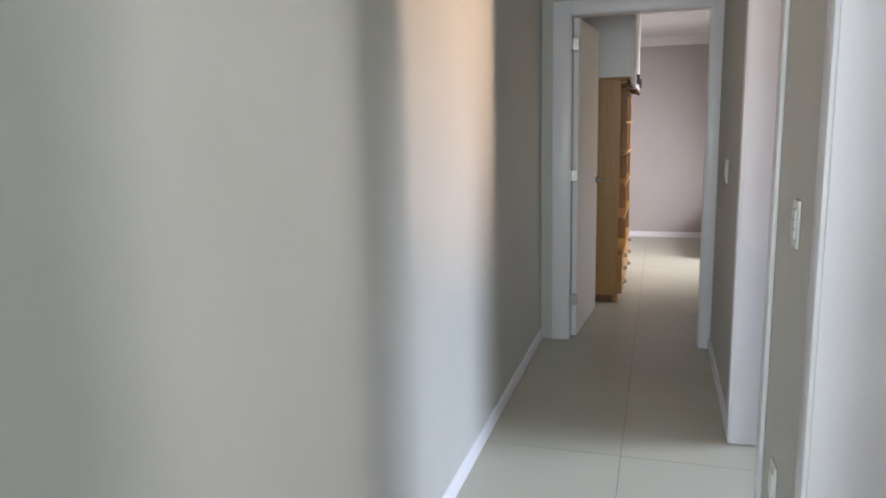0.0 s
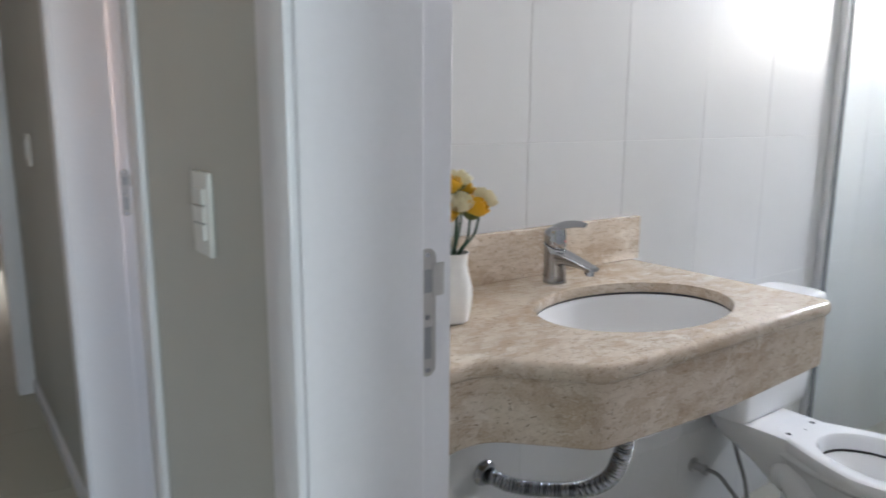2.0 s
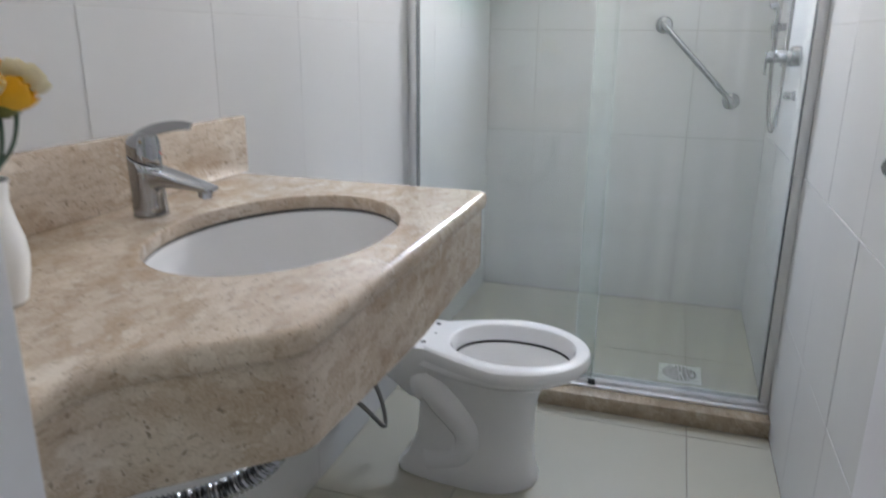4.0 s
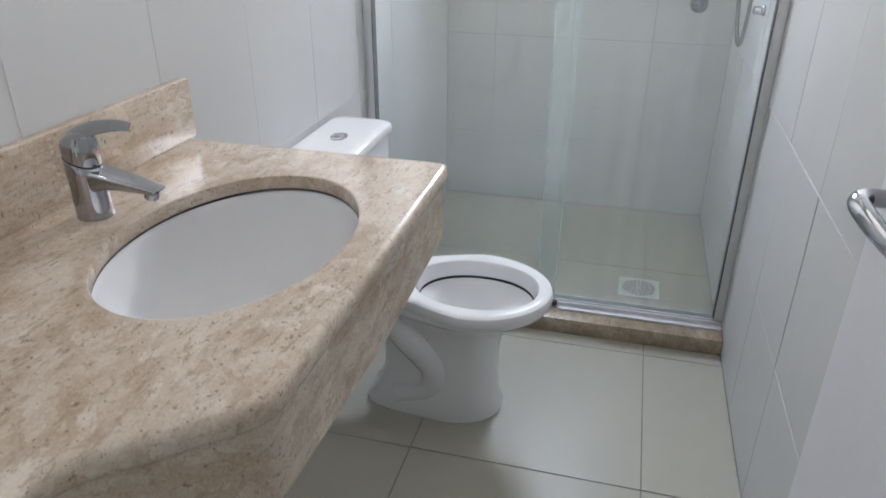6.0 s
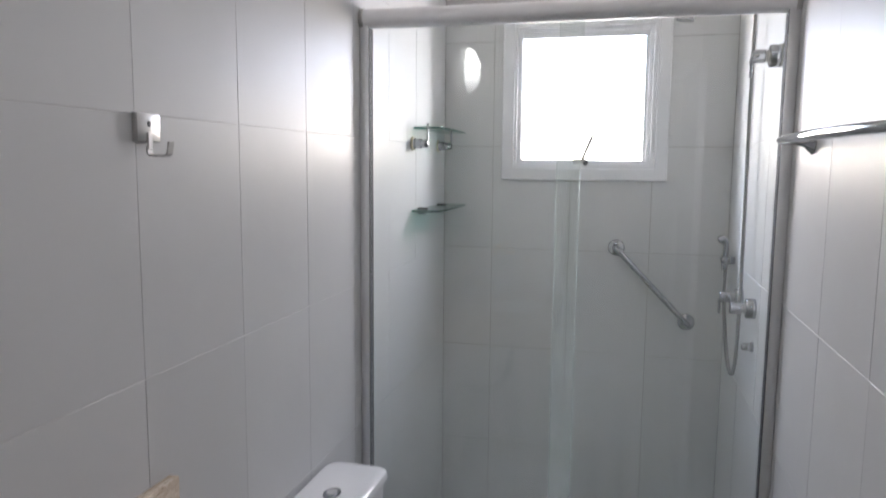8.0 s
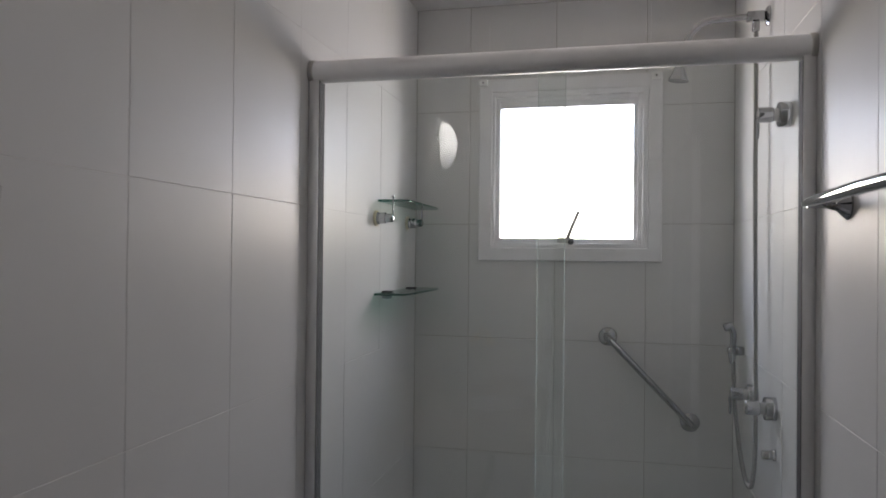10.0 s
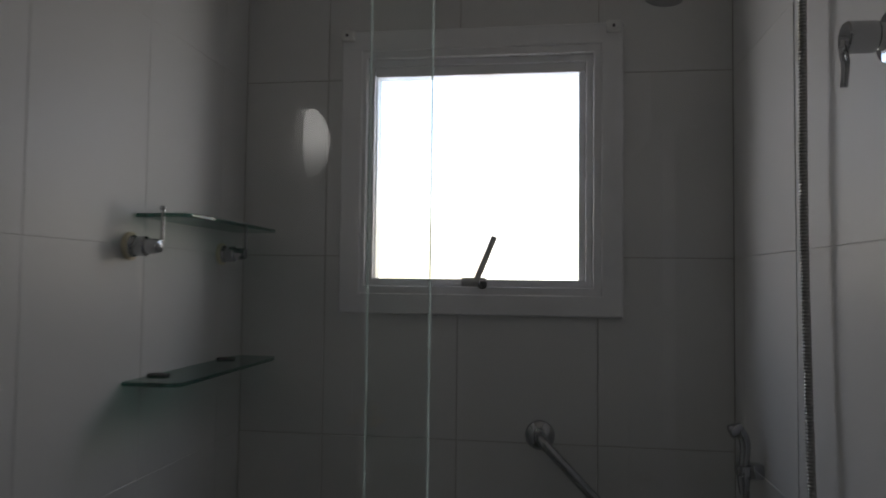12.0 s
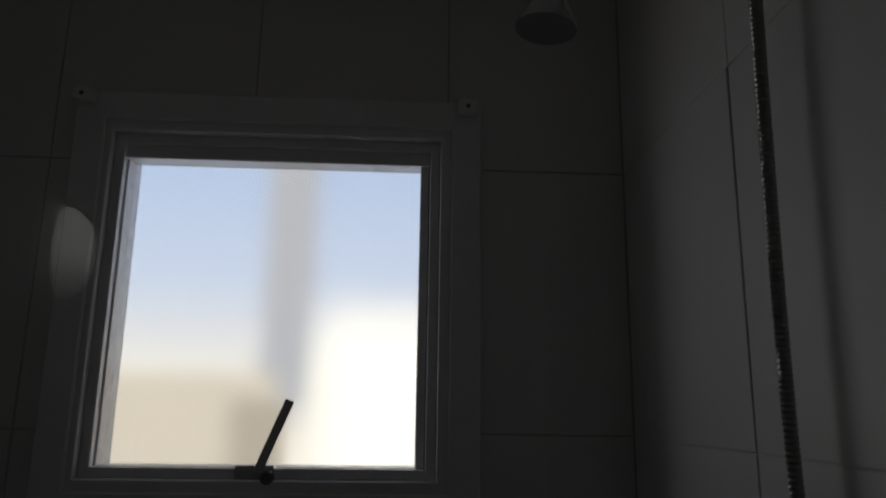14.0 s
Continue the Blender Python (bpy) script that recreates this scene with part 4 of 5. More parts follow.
for z, w, y0, y1 in ((0.23, 0.062, 2.31, 2.40), (0.28, 0.074, 2.32, 2.46), (0.32, 0.088, 2.33, 2.53), (0.345, 0.100, 2.33, 2.575), (0.380, 0.106, 2.33, 2.59), (0.3975, 0.104, 2.335, 2.588), (0.4008, 0.098, 2.34, 2.58)):
    neck.append([Vector((TX + w * a, y0 + (y1 - y0) * b, z)) for a, b in ((-1, 0), (1, 0), (1, 0.7), (0.93, 0.9), (0.75, 1), (-0.75, 1), (-0.93, 0.9), (-1, 0.7))])
under(toilet, "neck", rings(neck), CERAMIC, "white ceramic shelf under the tank")
HCX, HCY = TX, 2.118
rim = [bowl_outline(z, 1.910 + g, 2.405 - g * 0.6, 0.186 - g) for g, z in ((0.014, 0.3585), (0.004, 0.364), (0.0, 0.374), (0.0, 0.386), (0.004, 0.396), (0.012, 0.4005), (0.022, 0.401))]
ins = [disc_loop(HCX, HCY, z, a, b, 56, 2.15) for a, b, z in ((0.138, 0.178, 0.401), (0.131, 0.170, 0.3985), (0.126, 0.164, 0.390), (0.122, 0.159, 0.356), (0.126, 0.163, 0.3530))]
# both rows run from the front, the same way round
ins = [[loop[(k - 14) % 56] for k in range(56)] for loop in ins]
ins = [[Vector((2 * TX - p.x, p.y, p.z)) for p in loop] if (loop[14].x - TX) * (rim[0][14].x - TX) < 0 else loop for loop in ins]
under(toilet, "rim", rings(rim + ins, False), CERAMIC)
# the shade below the rim is a near-black ring of its own
under(toilet, "rim_gap", rings([disc_loop(HCX, HCY, z, a, b, 56, 2.15) for a, b, z in ((0.127, 0.164, 0.3535), (0.129, 0.166, 0.348), (0.121, 0.158, 0.3470))], False), GAP, "dark ring painting the shade under the rim")
under(toilet, "bowl", rings([disc_loop(HCX, HCY + o, z, a, b, 48, 2.1) for a, b, z, o in ((0.1215, 0.1585, 0.3482, 0), (0.116, 0.148, 0.342, 0.002), (0.106, 0.118, 0.333, 0.012), (0.088, 0.088, 0.305, 0.022), (0.066, 0.066, 0.262, 0.030), (0.035, 0.045, 0.205, 0.035))], False), CERAMIC)
under(toilet, "water", lathe([(0.001, 0.268), (0.0675, 0.268)], (HCX, HCY + 0.029, 0), n=40, close_ends=False), WATER)
for dx in (-0.066, 0.066):
    under(toilet, "bolt_hole", lathe([(0.0075, 0), (0.0075, 0.001)], (TX + dx, 2.348, 0.4012), n=16), GAP)
under(toilet, "bolt_hole", lathe([(0.003, 0), (0.003, 0.001)], (TX, 2.335, 0.4012), n=12), GAP)
tank_x0, tank_x1, tank_y0, tank_y1 = 1.978, 2.394, 2.430, 2.600


def rounded_rect(x0, x1, y0, y1, z, r, n=8):
    out = []
    for cx, cy, a0 in ((x1 - r, y1 - r, 0), (x0 + r, y1 - r, 90), (x0 + r, y0 + r, 180), (x1 - r, y0 + r, 270)):
        for k in range(n):
            a = radians(a0 + 90 * k / (n - 1))
            out.append(Vector((cx + r * math.cos(a), cy + r * math.sin(a), z)))
    return out


tank = under(toilet, "tank", rings([rounded_rect(tank_x0 + g, tank_x1 - g, tank_y0 + g * 0.7, tank_y1, z, 0.035) for g, z in ((0.050, 0.402), (0.034, 0.404), (0.024, 0.418), (0.019, 0.46), (0.012, 0.56), (0.006, 0.66), (0.004, 0.727))]), CERAMIC)
under(tank, "tank_lid", rings([rounded_rect(tank_x0 - g, tank_x1 + g, tank_y0 - g, tank_y1, z, 0.034) for g, z in ((0.002, 0.7285), (0.005, 0.732), (0.005, 0.744), (0.002, 0.752), (-0.006, 0.757), (-0.02, 0.7585))]), CERAMIC)
button = under(tank, "flush_button", rings([disc_loop(2.196, 2.516, z, a, b, 32) for a, b, z in ((0.030, 0.022, 0.7583), (0.030, 0.022, 0.7615), (0.027, 0.019, 0.7625))]), CHROME, "oval chrome dual flush button")
under(button, "button_half", rings([disc_loop(2.196, 2.516, z, 0.017, 0.013, 24) for z in (0.7622, 0.7640)]), STEEL)

supply = thing("supply_hose", 2.02, YL, 0.21, "dark flexible water supply hose to the toilet tank", "hose")
under(supply, "wall_valve", lathe([(0.024, 0), (0.024, 0.004), (0.013, 0.008), (0.013, 0.035), (0.016, 0.037), (0.016, 0.05)], (2.02, YL - 0.0005, 0.212), (0, -1, 0), 20), STEEL)
under(supply, "hose", tube([(2.02, 2.562, 0.216), (2.036, 2.53, 0.205), (2.075, 2.50, 0.145), (2.115, 2.488, 0.096), (2.142, 2.492, 0.098), (2.146, 2.505, 0.16), (2.125, 2.53, 0.26), (2.110, 2.54, 0.33), (2.108, 2.54, 0.43)], 0.0066, 10, 8, 0.0005, 0.004), HOSE_DARK)
under(supply, "nut", lathe([(0.012, 0.375), (0.014, 0.38), (0.014, 0.40), (0.012, 0.405)], (2.108, 2.54, 0), n=14), STEEL)

# ---- shower screen ----
GX = 2.675
sill = tagged(part("shower_kerb", box(2.572, 2.715, YR + 0.001, YL - 0.001, 0.0005, 0.056, 0.003, 2), SILL_STONE), "brown marble kerb along the shower floor", "kerb")
screen = thing("shower_screen", GX, 2.0, 0.056, "aluminium framed sliding glass shower screen, closed", "shower screen")
under(screen, "bottom_rail", boxes((GX - 0.046, GX + 0.026, YR + 0.002, YL - 0.002, 0.0565, 0.064), (GX - 0.026, GX - 0.022, YR + 0.002, YL - 0.002, 0.0645, 0.078), (GX - 0.002, GX + 0.002, YR + 0.002, YL - 0.002, 0.0645, 0.074), (GX + 0.022, GX + 0.026, YR + 0.002, YL - 0.002, 0.0645, 0.078)), ALU)
for y0, y1 in ((YR + 0.001, YR + 0.029), (YL - 0.029, YL - 0.001)):
    inner = y1 if y0 < 2 else y0
    pr = under(screen, "wall_profile", box(GX - 0.019, GX + 0.019, y0, y1, 0.079, 2.012, 0.0025, 2), ALU)
    d = 0.0015 if y0 < 2 else -0.0015
    under(pr, "seal", box(GX - 0.017, GX + 0.0185, min(inner, inner + d), max(inner, inner + d), 0.079, 2.01), GREY_SEAL)
hz, hr = 2.031, 0.029
under(screen, "header", lathe([(hr, YR + 0.008), (hr, YL - 0.008)], (GX, 0, hz), (0, 1, 0), 32), ALU, "round satin aluminium header tube")
for y, s in ((YR + 0.0005, 1), (YL - 0.0005, -1)):
    under(screen, "end_cap", lathe([(hr + 0.003, 0), (hr + 0.003, 0.011), (hr + 0.001, 0.013)], (GX, y, hz), (0, s, 0), 32), STEEL)


def glass_pane(name, x, y0, y1, z0, z1, label, edge):
    """A toughened sheet standing a hair out of square in its rails; its ground edges are strips of their own."""
    def skewed(bm):
        for v in bm.verts:
            v.co.x -= 0.012 * (v.co.y - (y0 + y1) / 2)
        return bm
    g = under(screen, name, skewed(box(x - 0.004, x + 0.004, y0 + 0.001, y1 - 0.001, z0, z1)), SHOWER_GLASS, label)
    g.visible_shadow = False
    for y in (y0, y1):
        under(g, "edge", skewed(box(x - 0.0024, x + 0.0024, y - 0.0006, y + 0.0006, z0, z1)), edge)
    return g


glass_pane("fixed_pane", GX - 0.011, 1.945, YL - 0.028, 0.066, 2.005, "clear greenish fixed glass pane", PANE_EDGE)
glass_pane("sliding_pane", GX + 0.011, YR + 0.03, 2.012, 0.068, 2.005, "clear greenish sliding glass pane", PANE_EDGE)
under(screen, "guide", box(GX - 0.0385, GX - 0.0265, 1.934, 1.958, 0.0665, 0.083, 0.002, 2), RUBBER, "black plastic door guide")

# ---- shower fittings ----


def corner_shelf(z, x0, x1, depth, label):
    sh = thing("glass_shelf", (x0 + x1) / 2, YL, z, label, "shelf", "glass shelves in the shower")
    loops = []
    for g, zz in ((0.0015, z), (0, z + 0.0015), (0, z + 0.0065), (0.0015, z + 0.008)):
        loops.append([Vector((x0 + g, YL - 0.001, zz)), Vector((x0 + g, YL - depth * 0.85 + g, zz)), Vector((x0 + 0.012, YL - depth * 0.97 + g, zz)), Vector((x0 + 0.03, YL - depth + g, zz)),
                      Vector((x1 - 0.03, YL - depth + g, zz)), Vector((x1 - g, YL - depth * 0.9 + g, zz)), Vector((x1 - g, YL - 0.001, zz))])
    under(sh, "sheet", rings(loops), GLASS_EDGE)
    return sh


up = corner_shelf(1.732, 3.235, 3.70, 0.11, "green-edged glass shelf held by two chrome knobs")
for x in (3.215, 3.60):
    k = under(up, "knob", lathe([(0.021, 0.004), (0.021, 0.012), (0.017, 0.016), (0.019, 0.024), (0.019, 0.036), (0.0145, 0.040), (0.0145, 0.056), (0.012, 0.064), (0.004, 0.067)], (x, YL, 1.675), (0, -1, 0), 24), CHROME, "stepped chrome knob")
    under(k, "base", lathe([(0.026, 0.0005), (0.027, 0.006), (0.023, 0.009)], (x, YL, 1.675), (0, -1, 0), 24), AGED, "yellowed plastic wall base")
    under(k, "pin", lathe([(0.0035, 1.684), (0.0035, 1.745), (0.006, 1.746), (0.006, 1.752), (0.002, 1.754)], (x + 0.022, YL - 0.055, 0), n=12), CHROME)
lo = corner_shelf(1.414, 3.205, 3.70, 0.115, "green-edged glass shelf on two small dark clips")
for x in (3.30, 3.60):
    under(lo, "clip", box(x - 0.012, x + 0.012, YL - 0.040, YL - 0.001, 1.4225, 1.4265, 0.0015, 1), RUBBER)
    under(lo, "stud", lathe([(0.008, 0.0005), (0.008, 0.03), (0.005, 0.033)], (x, YL, 1.406), (0, -1, 0), 14), CHROME)

bar = thing("grab_bar", XF, 1.69, 1.09, "slanting chrome grab bar on the shower wall", "grab bar")
PA, PB = Vector((XF, 1.842, 1.247)), Vector((XF, 1.541, 0.937))
ux = Vector((-1, 0, 0))
dirn = (PB - PA).normalized()
under(bar, "rod", tube([PA + ux * 0.006, PA + ux * 0.032, PA + ux * 0.046 + dirn * 0.012, PA + ux * 0.05 + dirn * 0.04, PA.lerp(PB, 0.5) + ux * 0.05, PB + ux * 0.05 - dirn * 0.04, PB + ux * 0.046 - dirn * 0.012, PB + ux * 0.032, PB + ux * 0.006], 0.0125, 16, 8), CHROME)
for p in (PA, PB):
    under(bar, "flange", lathe([(0.036, 0.0006), (0.036, 0.003), (0.031, 0.010), (0.020, 0.017), (0.013, 0.019)], p, (-1, 0, 0), 28), CHROME)


def stop_valve(x, z, label, lever=True):
    """Round wall rose, stub and a flat lever hanging down."""
    v = thing("shower_valve", x, YR, z, label, "valve", "valves on the shower wall")
    under(v, "rose", lathe([(0.033, 0.0006), (0.033, 0.026), (0.031, 0.029), (0.016, 0.030)], (x, YR, z), (0, 1, 0), 32), CHROME)
    under(v, "collar", lathe([(0.0165, 0.030), (0.0165, 0.042)], (x, YR, z), (0, 1, 0), 24), STEEL)
    under(v, "knob", lathe([(0.0185, 0.042), (0.020, 0.044), (0.020, 0.076), (0.018, 0.0785), (0.004, 0.079)], (x, YR, z), (0, 1, 0), 28), CHROME)
    if lever:
        under(v, "lever", tube([(x, YR + 0.070, z + 0.004), (x, YR + 0.079, z - 0.014), (x, YR + 0.077, z - 0.034), (x, YR + 0.079, z - 0.062)], lambda u: 0.0065 - 0.0015 * u, 12, 6, squash=0.55), CHROME)
    return v


stop_valve(2.90, 1.923, "chrome stop valve high on the shower wall")
stop_valve(3.045, 1.138, "chrome shower mixer valve on the tiles", False)
stop_valve(3.30, 1.128, "chrome stop valve for the hand spray")
stub = thing("pipe_cap", 3.04, YR, 1.01, "small chrome pipe cap below the valve", "pipe cap")
under(stub, "cap", lathe([(0.017, 0.0005), (0.017, 0.006), (0.013, 0.010), (0.013, 0.03), (0.010, 0.036), (0.003, 0.038)], (3.04, YR, 1.012), (0, 1, 0), 22), CHROME)

shower = thing("wall_shower", 3.16, YR, 2.26, "chrome shower arm and bell head with hose", "shower")
SX, SZ = 3.16, 2.262
under(shower, "flange", lathe([(0.030, 0.0005), (0.030, 0.003), (0.022, 0.009), (0.012, 0.012)], (SX, YR, SZ), (0, 1, 0), 26), CHROME)
under(shower, "diverter", boxes((SX - 0.014, SX + 0.014, YR + 0.012, YR + 0.062, SZ - 0.014, SZ + 0.014), (SX - 0.010, SX + 0.010, YR + 0.026, YR + 0.046, SZ - 0.045, SZ - 0.0145), bevel=0.004), CHROME)
under(shower, "arm", tube([(SX, YR + 0.06, SZ), (SX, YR + 0.12, SZ - 0.002), (SX, YR + 0.175, SZ - 0.008), (SX, YR + 0.212, SZ - 0.035), (SX, YR + 0.238, SZ - 0.085), (SX, YR + 0.246, SZ - 0.11)], 0.0095, 14, 8), CHROME)
under(shower, "head", lathe([(0.011, 0.062), (0.013, 0.058), (0.013, 0.048), (0.017, 0.034), (0.026, 0.012), (0.030, 0.004), (0.030, 0.0), (0.024, 0.001)], (SX, YR + 0.252, 2.082), (0, -0.12, 1), 30), CHROME)

hose = thing("shower_hose", 3.13, YR + 0.03, 0.9, "chrome corrugated shower hose hanging in a loop", "hose")
under(hose, "hose", tube([(SX, YR + 0.036, SZ - 0.04), (3.176, YR + 0.032, 2.10), (3.184, YR + 0.030, 1.7), (3.158, YR + 0.032, 1.3), (3.128, YR + 0.036, 1.06), (3.122, YR + 0.040, 0.95), (3.155, YR + 0.042, 0.888), (3.22, YR + 0.044, 0.882), (3.31, YR + 0.044, 0.93), (3.39, YR + 0.042, 1.00), (3.46, YR + 0.040, 1.09), (3.505, YR + 0.036, 1.175), (3.515, YR + 0.034, 1.20)], 0.0066, 10, 10, 0.0009, 0.0055), HOSE_DARK)
spray = thing("hand_spray", 3.52, YR, 1.22, "slim chrome hand spray in its wall holder", "hand spray")
under(spray, "holder", boxes((3.500, 3.538, YR + 0.0005, YR + 0.030, 1.222, 1.252), (3.503, 3.535, YR + 0.022, YR + 0.054, 1.226, 1.248), bevel=0.005), CHROME)
under(spray, "cone", lathe([(0.0085, 1.190), (0.012, 1.205), (0.0135, 1.225), (0.012, 1.228)], (3.517, YR + 0.038, 0), n=18), CHROME)
under(spray, "handle", tube([(3.517, YR + 0.038, 1.226), (3.518, YR + 0.037, 1.25), (3.520, YR + 0.034, 1.278), (3.521, YR + 0.036, 1.300), (3.521, YR + 0.045, 1.316)], lambda u: 0.0095 + 0.0025 * u, 14, 6), CHROME)
under(spray, "nozzle", lathe([(0.010, -0.014), (0.0135, 0.0), (0.0145, 0.012), (0.010, 0.015)], (3.521, YR + 0.052, 1.318), (0, 0.85, -0.35), 18), CHROME)

rail = thing("towel_bar", 2.05, YR, 1.66, "bowed chrome towel bar on the tiled wall", "towel bar")
under(rail, "bar", tube([(2.475, YR + 0.072, 1.662), (2.40, YR + 0.077, 1.662), (2.25, YR + 0.085, 1.661), (2.05, YR + 0.090, 1.660), (1.85, YR + 0.085, 1.659), (1.70, YR + 0.077, 1.658), (1.63, YR + 0.072, 1.658)], lambda u: 0.005 + 0.0065 * math.sin(math.pi * u) ** 0.6, 16, 10), CHROME)
for x in (2.44, 1.665):
    under(rail, "post", lathe([(0.030, 0.0006), (0.031, 0.004), (0.026, 0.010), (0.014, 0.022), (0.009, 0.040), (0.008, 0.074)], (x, YR, 1.660), (0, 1, 0), 26), CHROME)

hook = thing("robe_hook", 1.635, YL, 1.65, "square chrome robe hook on the tile joint", "hook")
under(hook, "plate", box(1.605, 1.665, YL - 0.012, YL - 0.0006, 1.632, 1.680, 0.002, 2), STEEL)
under(hook, "lug", box(1.626, 1.640, YL - 0.016, YL - 0.0122, 1.618, 1.648, 0.0015, 1), STEEL)
strap = []
for d, z, n, m in ((0.0135, 1.625, -0.0030, 0.0), (0.0140, 1.614, -0.0022, 0.0022), (0.0175, 1.6105, 0.0, 0.0030), (0.044, 1.6105, 0.0, 0.0030), (0.0495, 1.6135, 0.0022, 0.0022), (0.0525, 1.632, 0.0030, 0.0)):
    strap.append([Vector((x, YL - d - k * n, z - k * m)) for x, k in ((1.626, 0), (1.640, 0), (1.640, 1), (1.626, 1))])
under(hook, "arm", rings(strap), STEEL)
under(hook, "dimple", lathe([(0.0050, 0), (0.0038, 0.001)], (1.635, YL - 0.0121, 1.662), (0, -1, 0), 16), GAP)

drain = thing("floor_drain", 2.955, 1.655, 0.0, "white square shower drain with a round slotted grate", "drain")
under(drain, "plate", box(2.880, 3.030, 1.580, 1.730, 0.0003, 0.004, 0.0012, 1), PLASTIC)
for rr in (0.054, 0.036, 0.018):
    count = max(8, int(rr * 480))
    for k in range(count):
        a = 2 * math.pi * k / count
        bm = box(-0.0072, 0.0072, -0.0031, 0.0031, 0.0038, 0.0046)
        bmesh.ops.transform(bm, verts=bm.verts, matrix=Matrix.Translation((2.955, 1.655, 0)) @ Matrix.Rotation(a, 4, "Z") @ Matrix.Translation((rr, 0, 0)))
        if k == 0:
            joined = bm
        else:
            tmp = bpy.data.meshes.new("slot")
            bm.to_mesh(tmp)
            bm.free()
            joined.from_mesh(tmp)
            bpy.data.meshes.remove(tmp)
    under(drain, "slot_ring", joined, GAP)

# ---- bedroom ----
ward = thing("wardrobe", -0.37, 6.8, 0.0, "honey-stained pine wardrobe with open end shelves and drawers", "wardrobe")
WX0, WX1, WY0, WY1 = -0.66, -0.115, 6.10, 7.45
under(ward, "side_panel", box(WX0, WX1 - 0.03, WY0, WY0 + 0.022, 0.065, 1.725, 0.002, 1), HONEY)
under(ward, "side_panel", box(WX0, WX1, WY1 - 0.022, WY1, 0.065, 1.725, 0.002, 1), HONEY)
under(ward, "side_panel", box(WX0, WX1, 6.76, 6.782, 0.42, 1.700, 0.002, 1), HONEY)
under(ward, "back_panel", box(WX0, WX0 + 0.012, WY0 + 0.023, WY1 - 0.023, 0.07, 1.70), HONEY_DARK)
under(ward, "top_panel", box(WX0, WX1 + 0.012, WY0 - 0.008, WY1 + 0.008, 1.7255, 1.745, 0.004, 2), HONEY)
for z in (0.40, 0.66, 0.92, 1.16, 1.40, 1.70):
    under(ward, "shelf", box(WX0 + 0.013, WX1 + 0.012, WY0 + 0.0225, WY1 - 0.0225, z, z + 0.02, 0.002, 1), HONEY)
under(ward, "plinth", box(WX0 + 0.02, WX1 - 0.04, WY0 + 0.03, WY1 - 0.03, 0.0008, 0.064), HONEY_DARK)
for y in (WY0 + 0.05, WY1 - 0.05):
    under(ward, "foot", lathe([(0.022, 0.0006), (0.030, 0.02), (0.030, 0.045), (0.024, 0.064)], (WX1 - 0.05, y, 0), n=16), HONEY)
for k, z in enumerate((0.075, 0.185, 0.292)):
    dr = under(ward, "drawer", box(WX0 + 0.03, WX1 + 0.004, WY0 + 0.024, WY1 - 0.024, z, z + 0.10, 0.003, 1), HONEY)
    for y in (WY0 + 0.28, WY1 - 0.28):
        under(dr, "handle", tube([(WX1 + 0.004, y - 0.05, z + 0.05), (WX1 + 0.022, y - 0.045, z + 0.048), (WX1 + 0.026, y, z + 0.044), (WX1 + 0.022, y + 0.045, z + 0.048), (WX1 + 0.004, y + 0.05, z + 0.05)], 0.005, 8, 5), GAP)
upper = thing("wall_cabinet", -0.35, 6.75, 1.746, "white overhead cabinet above the pine wardrobe", "cabinet")
under(upper, "body", box(WX0, -0.075, WY0 + 0.01, WY1, 1.7465, 2.385, 0.002, 1), LACQUER)
for y0, y1 in ((WY0 + 0.012, 6.775), (6.779, WY1 - 0.002)):
    d = under(upper, "door", box(-0.0745, -0.052, y0, y1, 1.69, 2.38, 0.002, 1), LACQUER)
    under(d, "handle", box(-0.0515, -0.030, y1 - 0.05, y1 - 0.03, 1.72, 1.80, 0.004, 1), GAP)
pegs = thing("peg_rail", -0.09, 6.5, 1.60, "dark turned wooden pegs under the overhead cabinet", "peg rail")
under(pegs, "rail", box(-0.1145, -0.100, 6.13, 7.0, 1.635, 1.675, 0.003, 1), HONEY_DARK)
for y in (6.16, 6.34, 6.56, 6.80):
    under(pegs, "peg", lathe([(0.012, 0), (0.008, 0.02), (0.008, 0.05), (0.015, 0.06), (0.013, 0.072), (0.003, 0.076)], (-0.1, y, 1.655), (1, 0, -0.15), 14), HONEY_DARK)
bed = thing("bed", 1.3, 8.7, 0.0, "low bed with white linen in the far room", "bed")
under(bed, "base", box(0.72, 1.93, 8.1, 9.55, 0.0008, 0.24, 0.01, 2), DARK_CLOTH)
under(bed, "mattress", box(0.70, 1.93, 8.08, 9.56, 0.2405, 0.40, 0.04, 4), LINEN)

# ---- tiles, last ----
MESHES = {}


def tile_mesh(name, rects, material):
    """A bevelled tile, or what is left of one round an opening; local x and y in its plane, facing +z."""
    key = (material.name, tuple(tuple(round(v, 4) for v in r) for r in rects))
    if key not in MESHES:
        verts, faces = [], []
        b = 0.0007
        for x0, x1, y0, y1 in rects:
            o = len(verts)
            for d, z in ((0, -0.0045), (0, -b), (b, 0)):
                verts += [(x0 + d, y0 + d, z), (x1 - d, y0 + d, z), (x1 - d, y1 - d, z), (x0 + d, y1 - d, z)]
            for k in range(2):
                for j in range(4):
                    a, c = o + 4 * k, o + 4 * k + 4
                    faces.append((a + j, a + (j + 1) % 4, c + (j + 1) % 4, c + j))
            faces.append((o + 8, o + 9, o + 10, o + 11))
        me = bpy.data.meshes.new(name)
        me.from_pydata(verts, [], faces)
        me.materials.append(material)
        MESHES[key] = me
    return MESHES[key]


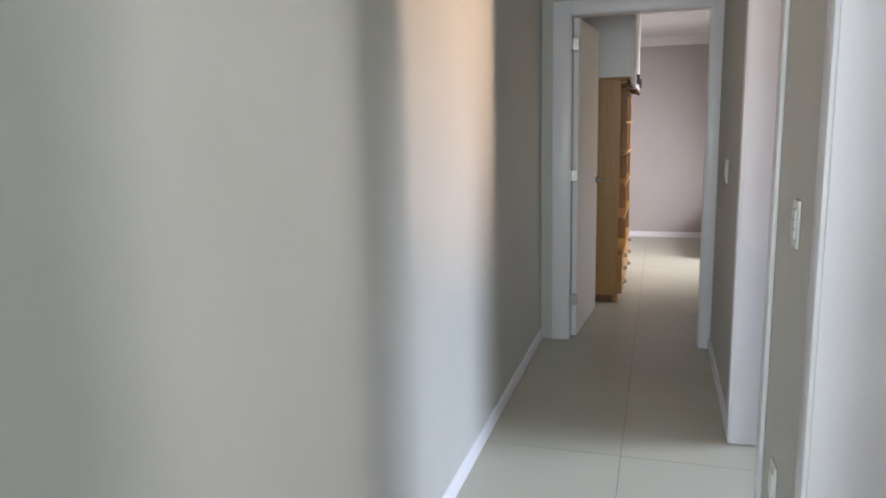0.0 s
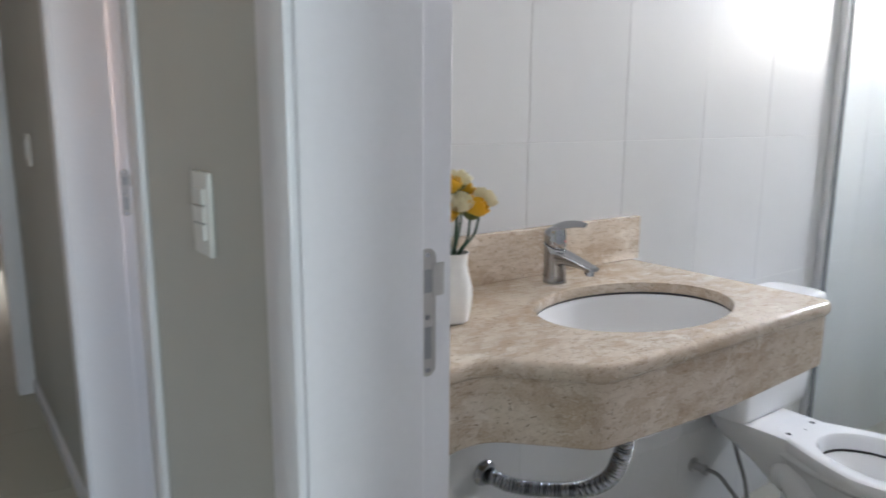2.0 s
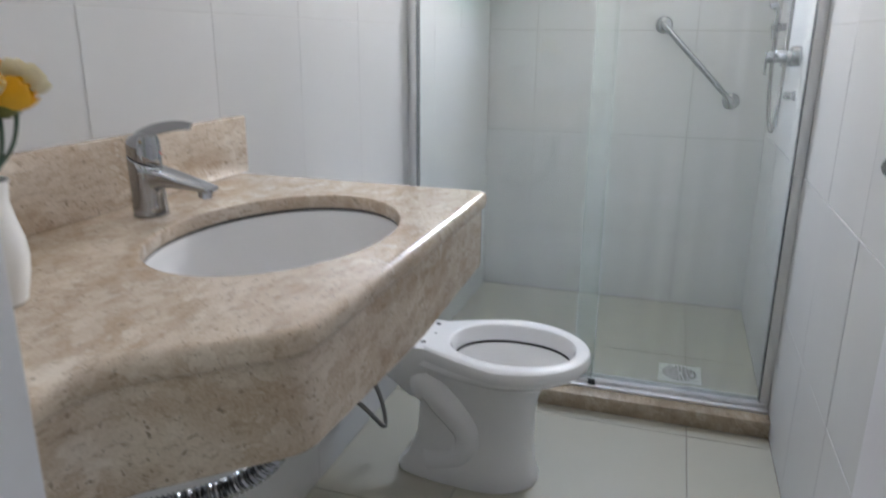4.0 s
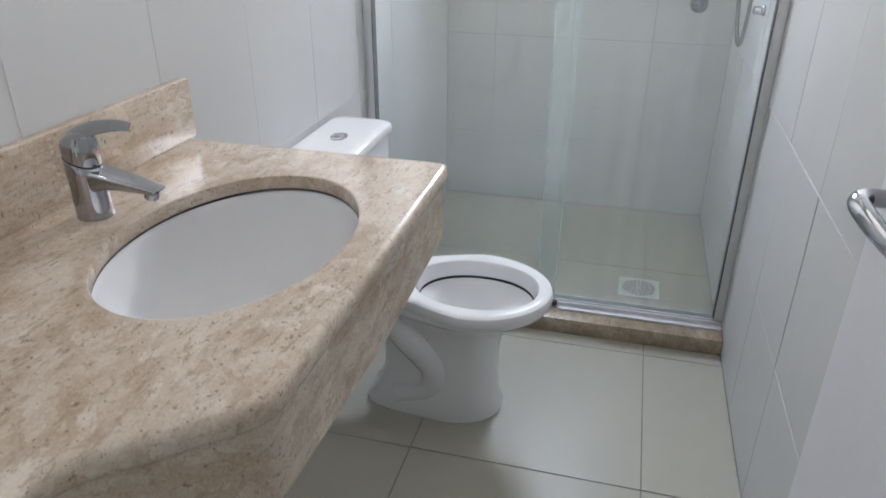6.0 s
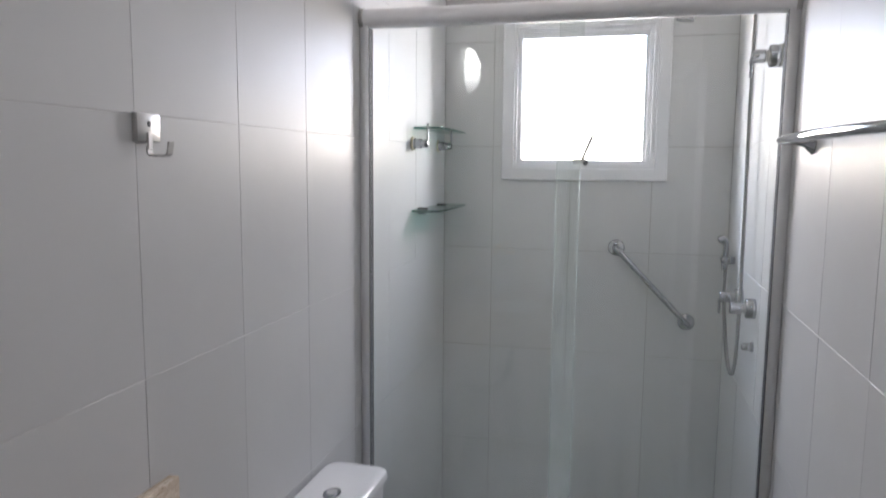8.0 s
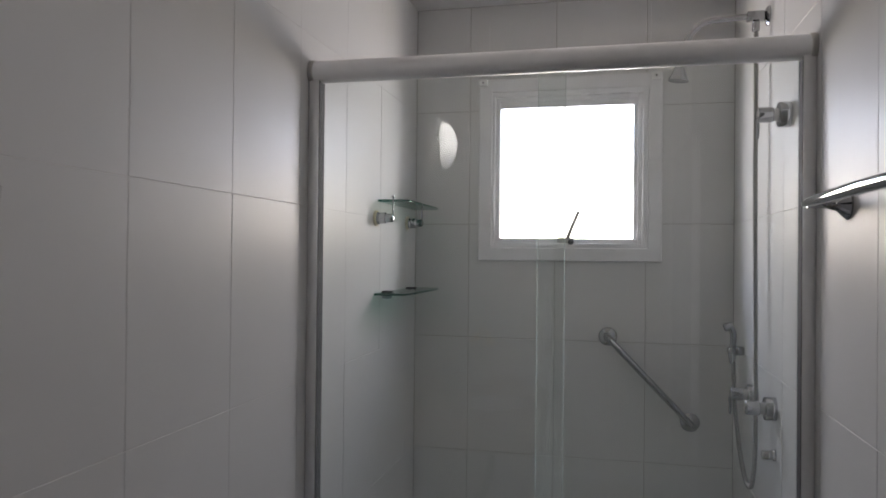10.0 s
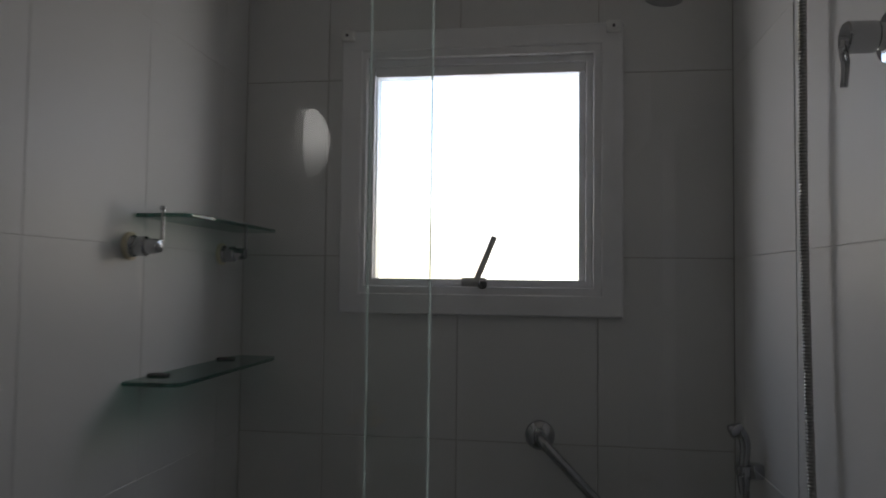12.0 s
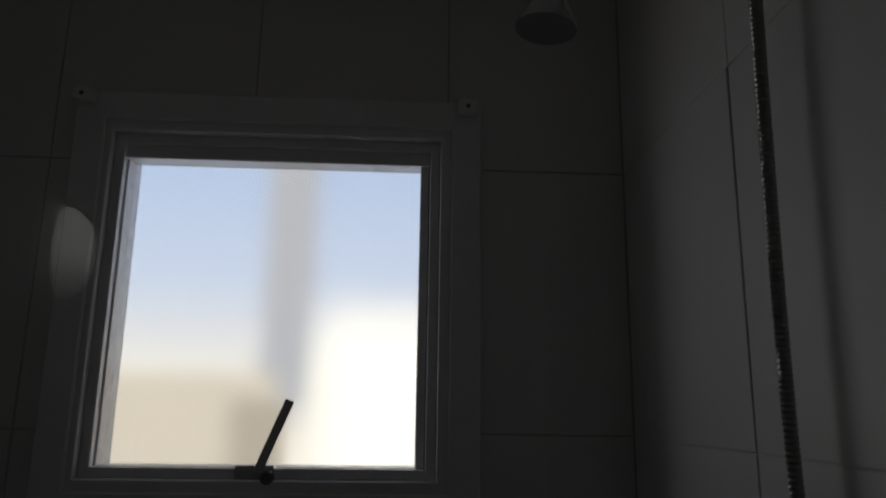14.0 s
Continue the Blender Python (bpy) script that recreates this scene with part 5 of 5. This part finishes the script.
def tiled(parent, origin, ux, uy, u0, u1, v0, v1, us, du, vs, dv, material, joint=0.002, hole=None, wobble=0.0):
    """Lays tiles on a rectangle of a plane. us, vs: one joint each; du, dv: the spacing."""
    ux, uy = Vector(ux), Vector(uy)
    n = ux.cross(uy)
    turn = Matrix((ux, uy, n)).transposed().to_4x4()
    rnd = random.Random(len(parent.name))

    def cuts(lo, hi, at, step):
        first = at + math.ceil((lo - at) / step + 1e-6) * step
        out = [lo]
        while first < hi - 1e-6:
            if first - out[-1] > 0.012:
                out.append(first)
            first += step
        return out + [hi]

    for a, b in zip(*(lambda c: (c, c[1:]))(cuts(u0, u1, us, du))):
        for c, d in zip(*(lambda q: (q, q[1:]))(cuts(v0, v1, vs, dv))):
            h = joint / 2
            rect = (a + h, b - h, c + h, d - h)
            rects = [rect]
            if hole and rect[0] < hole[1] and rect[1] > hole[0] and rect[2] < hole[3] and rect[3] > hole[2]:
                p, q, r, s = rect
                rects = [k for k in ((p, min(q, hole[0]), r, s), (max(p, hole[1]), q, r, s), (max(p, hole[0]), min(q, hole[1]), r, min(s, hole[2])),
                                     (max(p, hole[0]), min(q, hole[1]), max(r, hole[3]), s)) if k[1] - k[0] > 0.004 and k[3] - k[2] > 0.004]
                if not rects:
                    continue
            local = [(p - a, q - a, r - c, s - c) for p, q, r, s in rects]
            ob = new("tile", tile_mesh("tile", local, material))
            ob.parent = parent
            tilt = Matrix.Rotation(rnd.gauss(0, wobble), 4, ux) @ Matrix.Rotation(rnd.gauss(0, wobble), 4, uy) if wobble else Matrix()
            ob.matrix_world = Matrix.Translation(Vector(origin) + ux * a + uy * c) @ tilt @ turn


VZ, DZ, W = 1.226, 0.4515, 0.0010
tiled(wall_left, (0, YL, 0), (1, 0, 0), (0, 0, 1), XB, XF - 0.001, 0.001, TOP - 0.001, 1.945, 0.331, VZ, DZ, WALL_TILE, joint=0.0010, wobble=W)
tiled(wall_right, (0, YR, 0), (-1, 0, 0), (0, 0, 1), -XF + 0.001, -XB, 0.001, VZ, -2.287, 0.3415, 0.809, VZ - 0.809, WALL_TILE, wobble=W)
tiled(wall_right, (0, YR, 0), (-1, 0, 0), (0, 0, 1), -XF + 0.001, -XB, VZ, TOP - 0.001, -2.287, 0.3415, VZ, DZ, WALL_TILE, wobble=W)
tiled(wall_window, (XF, 0, 0), (0, -1, 0), (0, 0, 1), -YL + 0.001, -YR - 0.001, 0.001, TOP - 0.001, -2.388, 0.3415, VZ, DZ, WALL_TILE, joint=0.003, hole=(-2.31, -1.69, 1.57, 2.2), wobble=W)
tiled(floor, (0, 0, 0), (1, 0, 0), (0, 1, 0), XB, XF, YR, YL, 1.905, 0.607, 1.633, 0.607, FLOOR_TILE, joint=0.003)
tiled(floor, (0, 0, 0), (1, 0, 0), (0, 1, 0), HL, XB, -1.8, 5.18, 0.024, 0.604, 3.415, 0.604, FLOOR_TILE, joint=0.0025)
tiled(floor, (0, 0, 0), (1, 0, 0), (0, 1, 0), BX0, BX1, 5.18, BY1, 0.024, 0.604, 3.415, 0.604, FLOOR_TILE, joint=0.0025)
tiled(floor, (0, 0, 0), (1, 0, 0), (0, 1, 0), XB, 3.1, 2.70, 4.62, 0.024, 0.604, 3.415, 0.604, FLOOR_TILE, joint=0.0025)
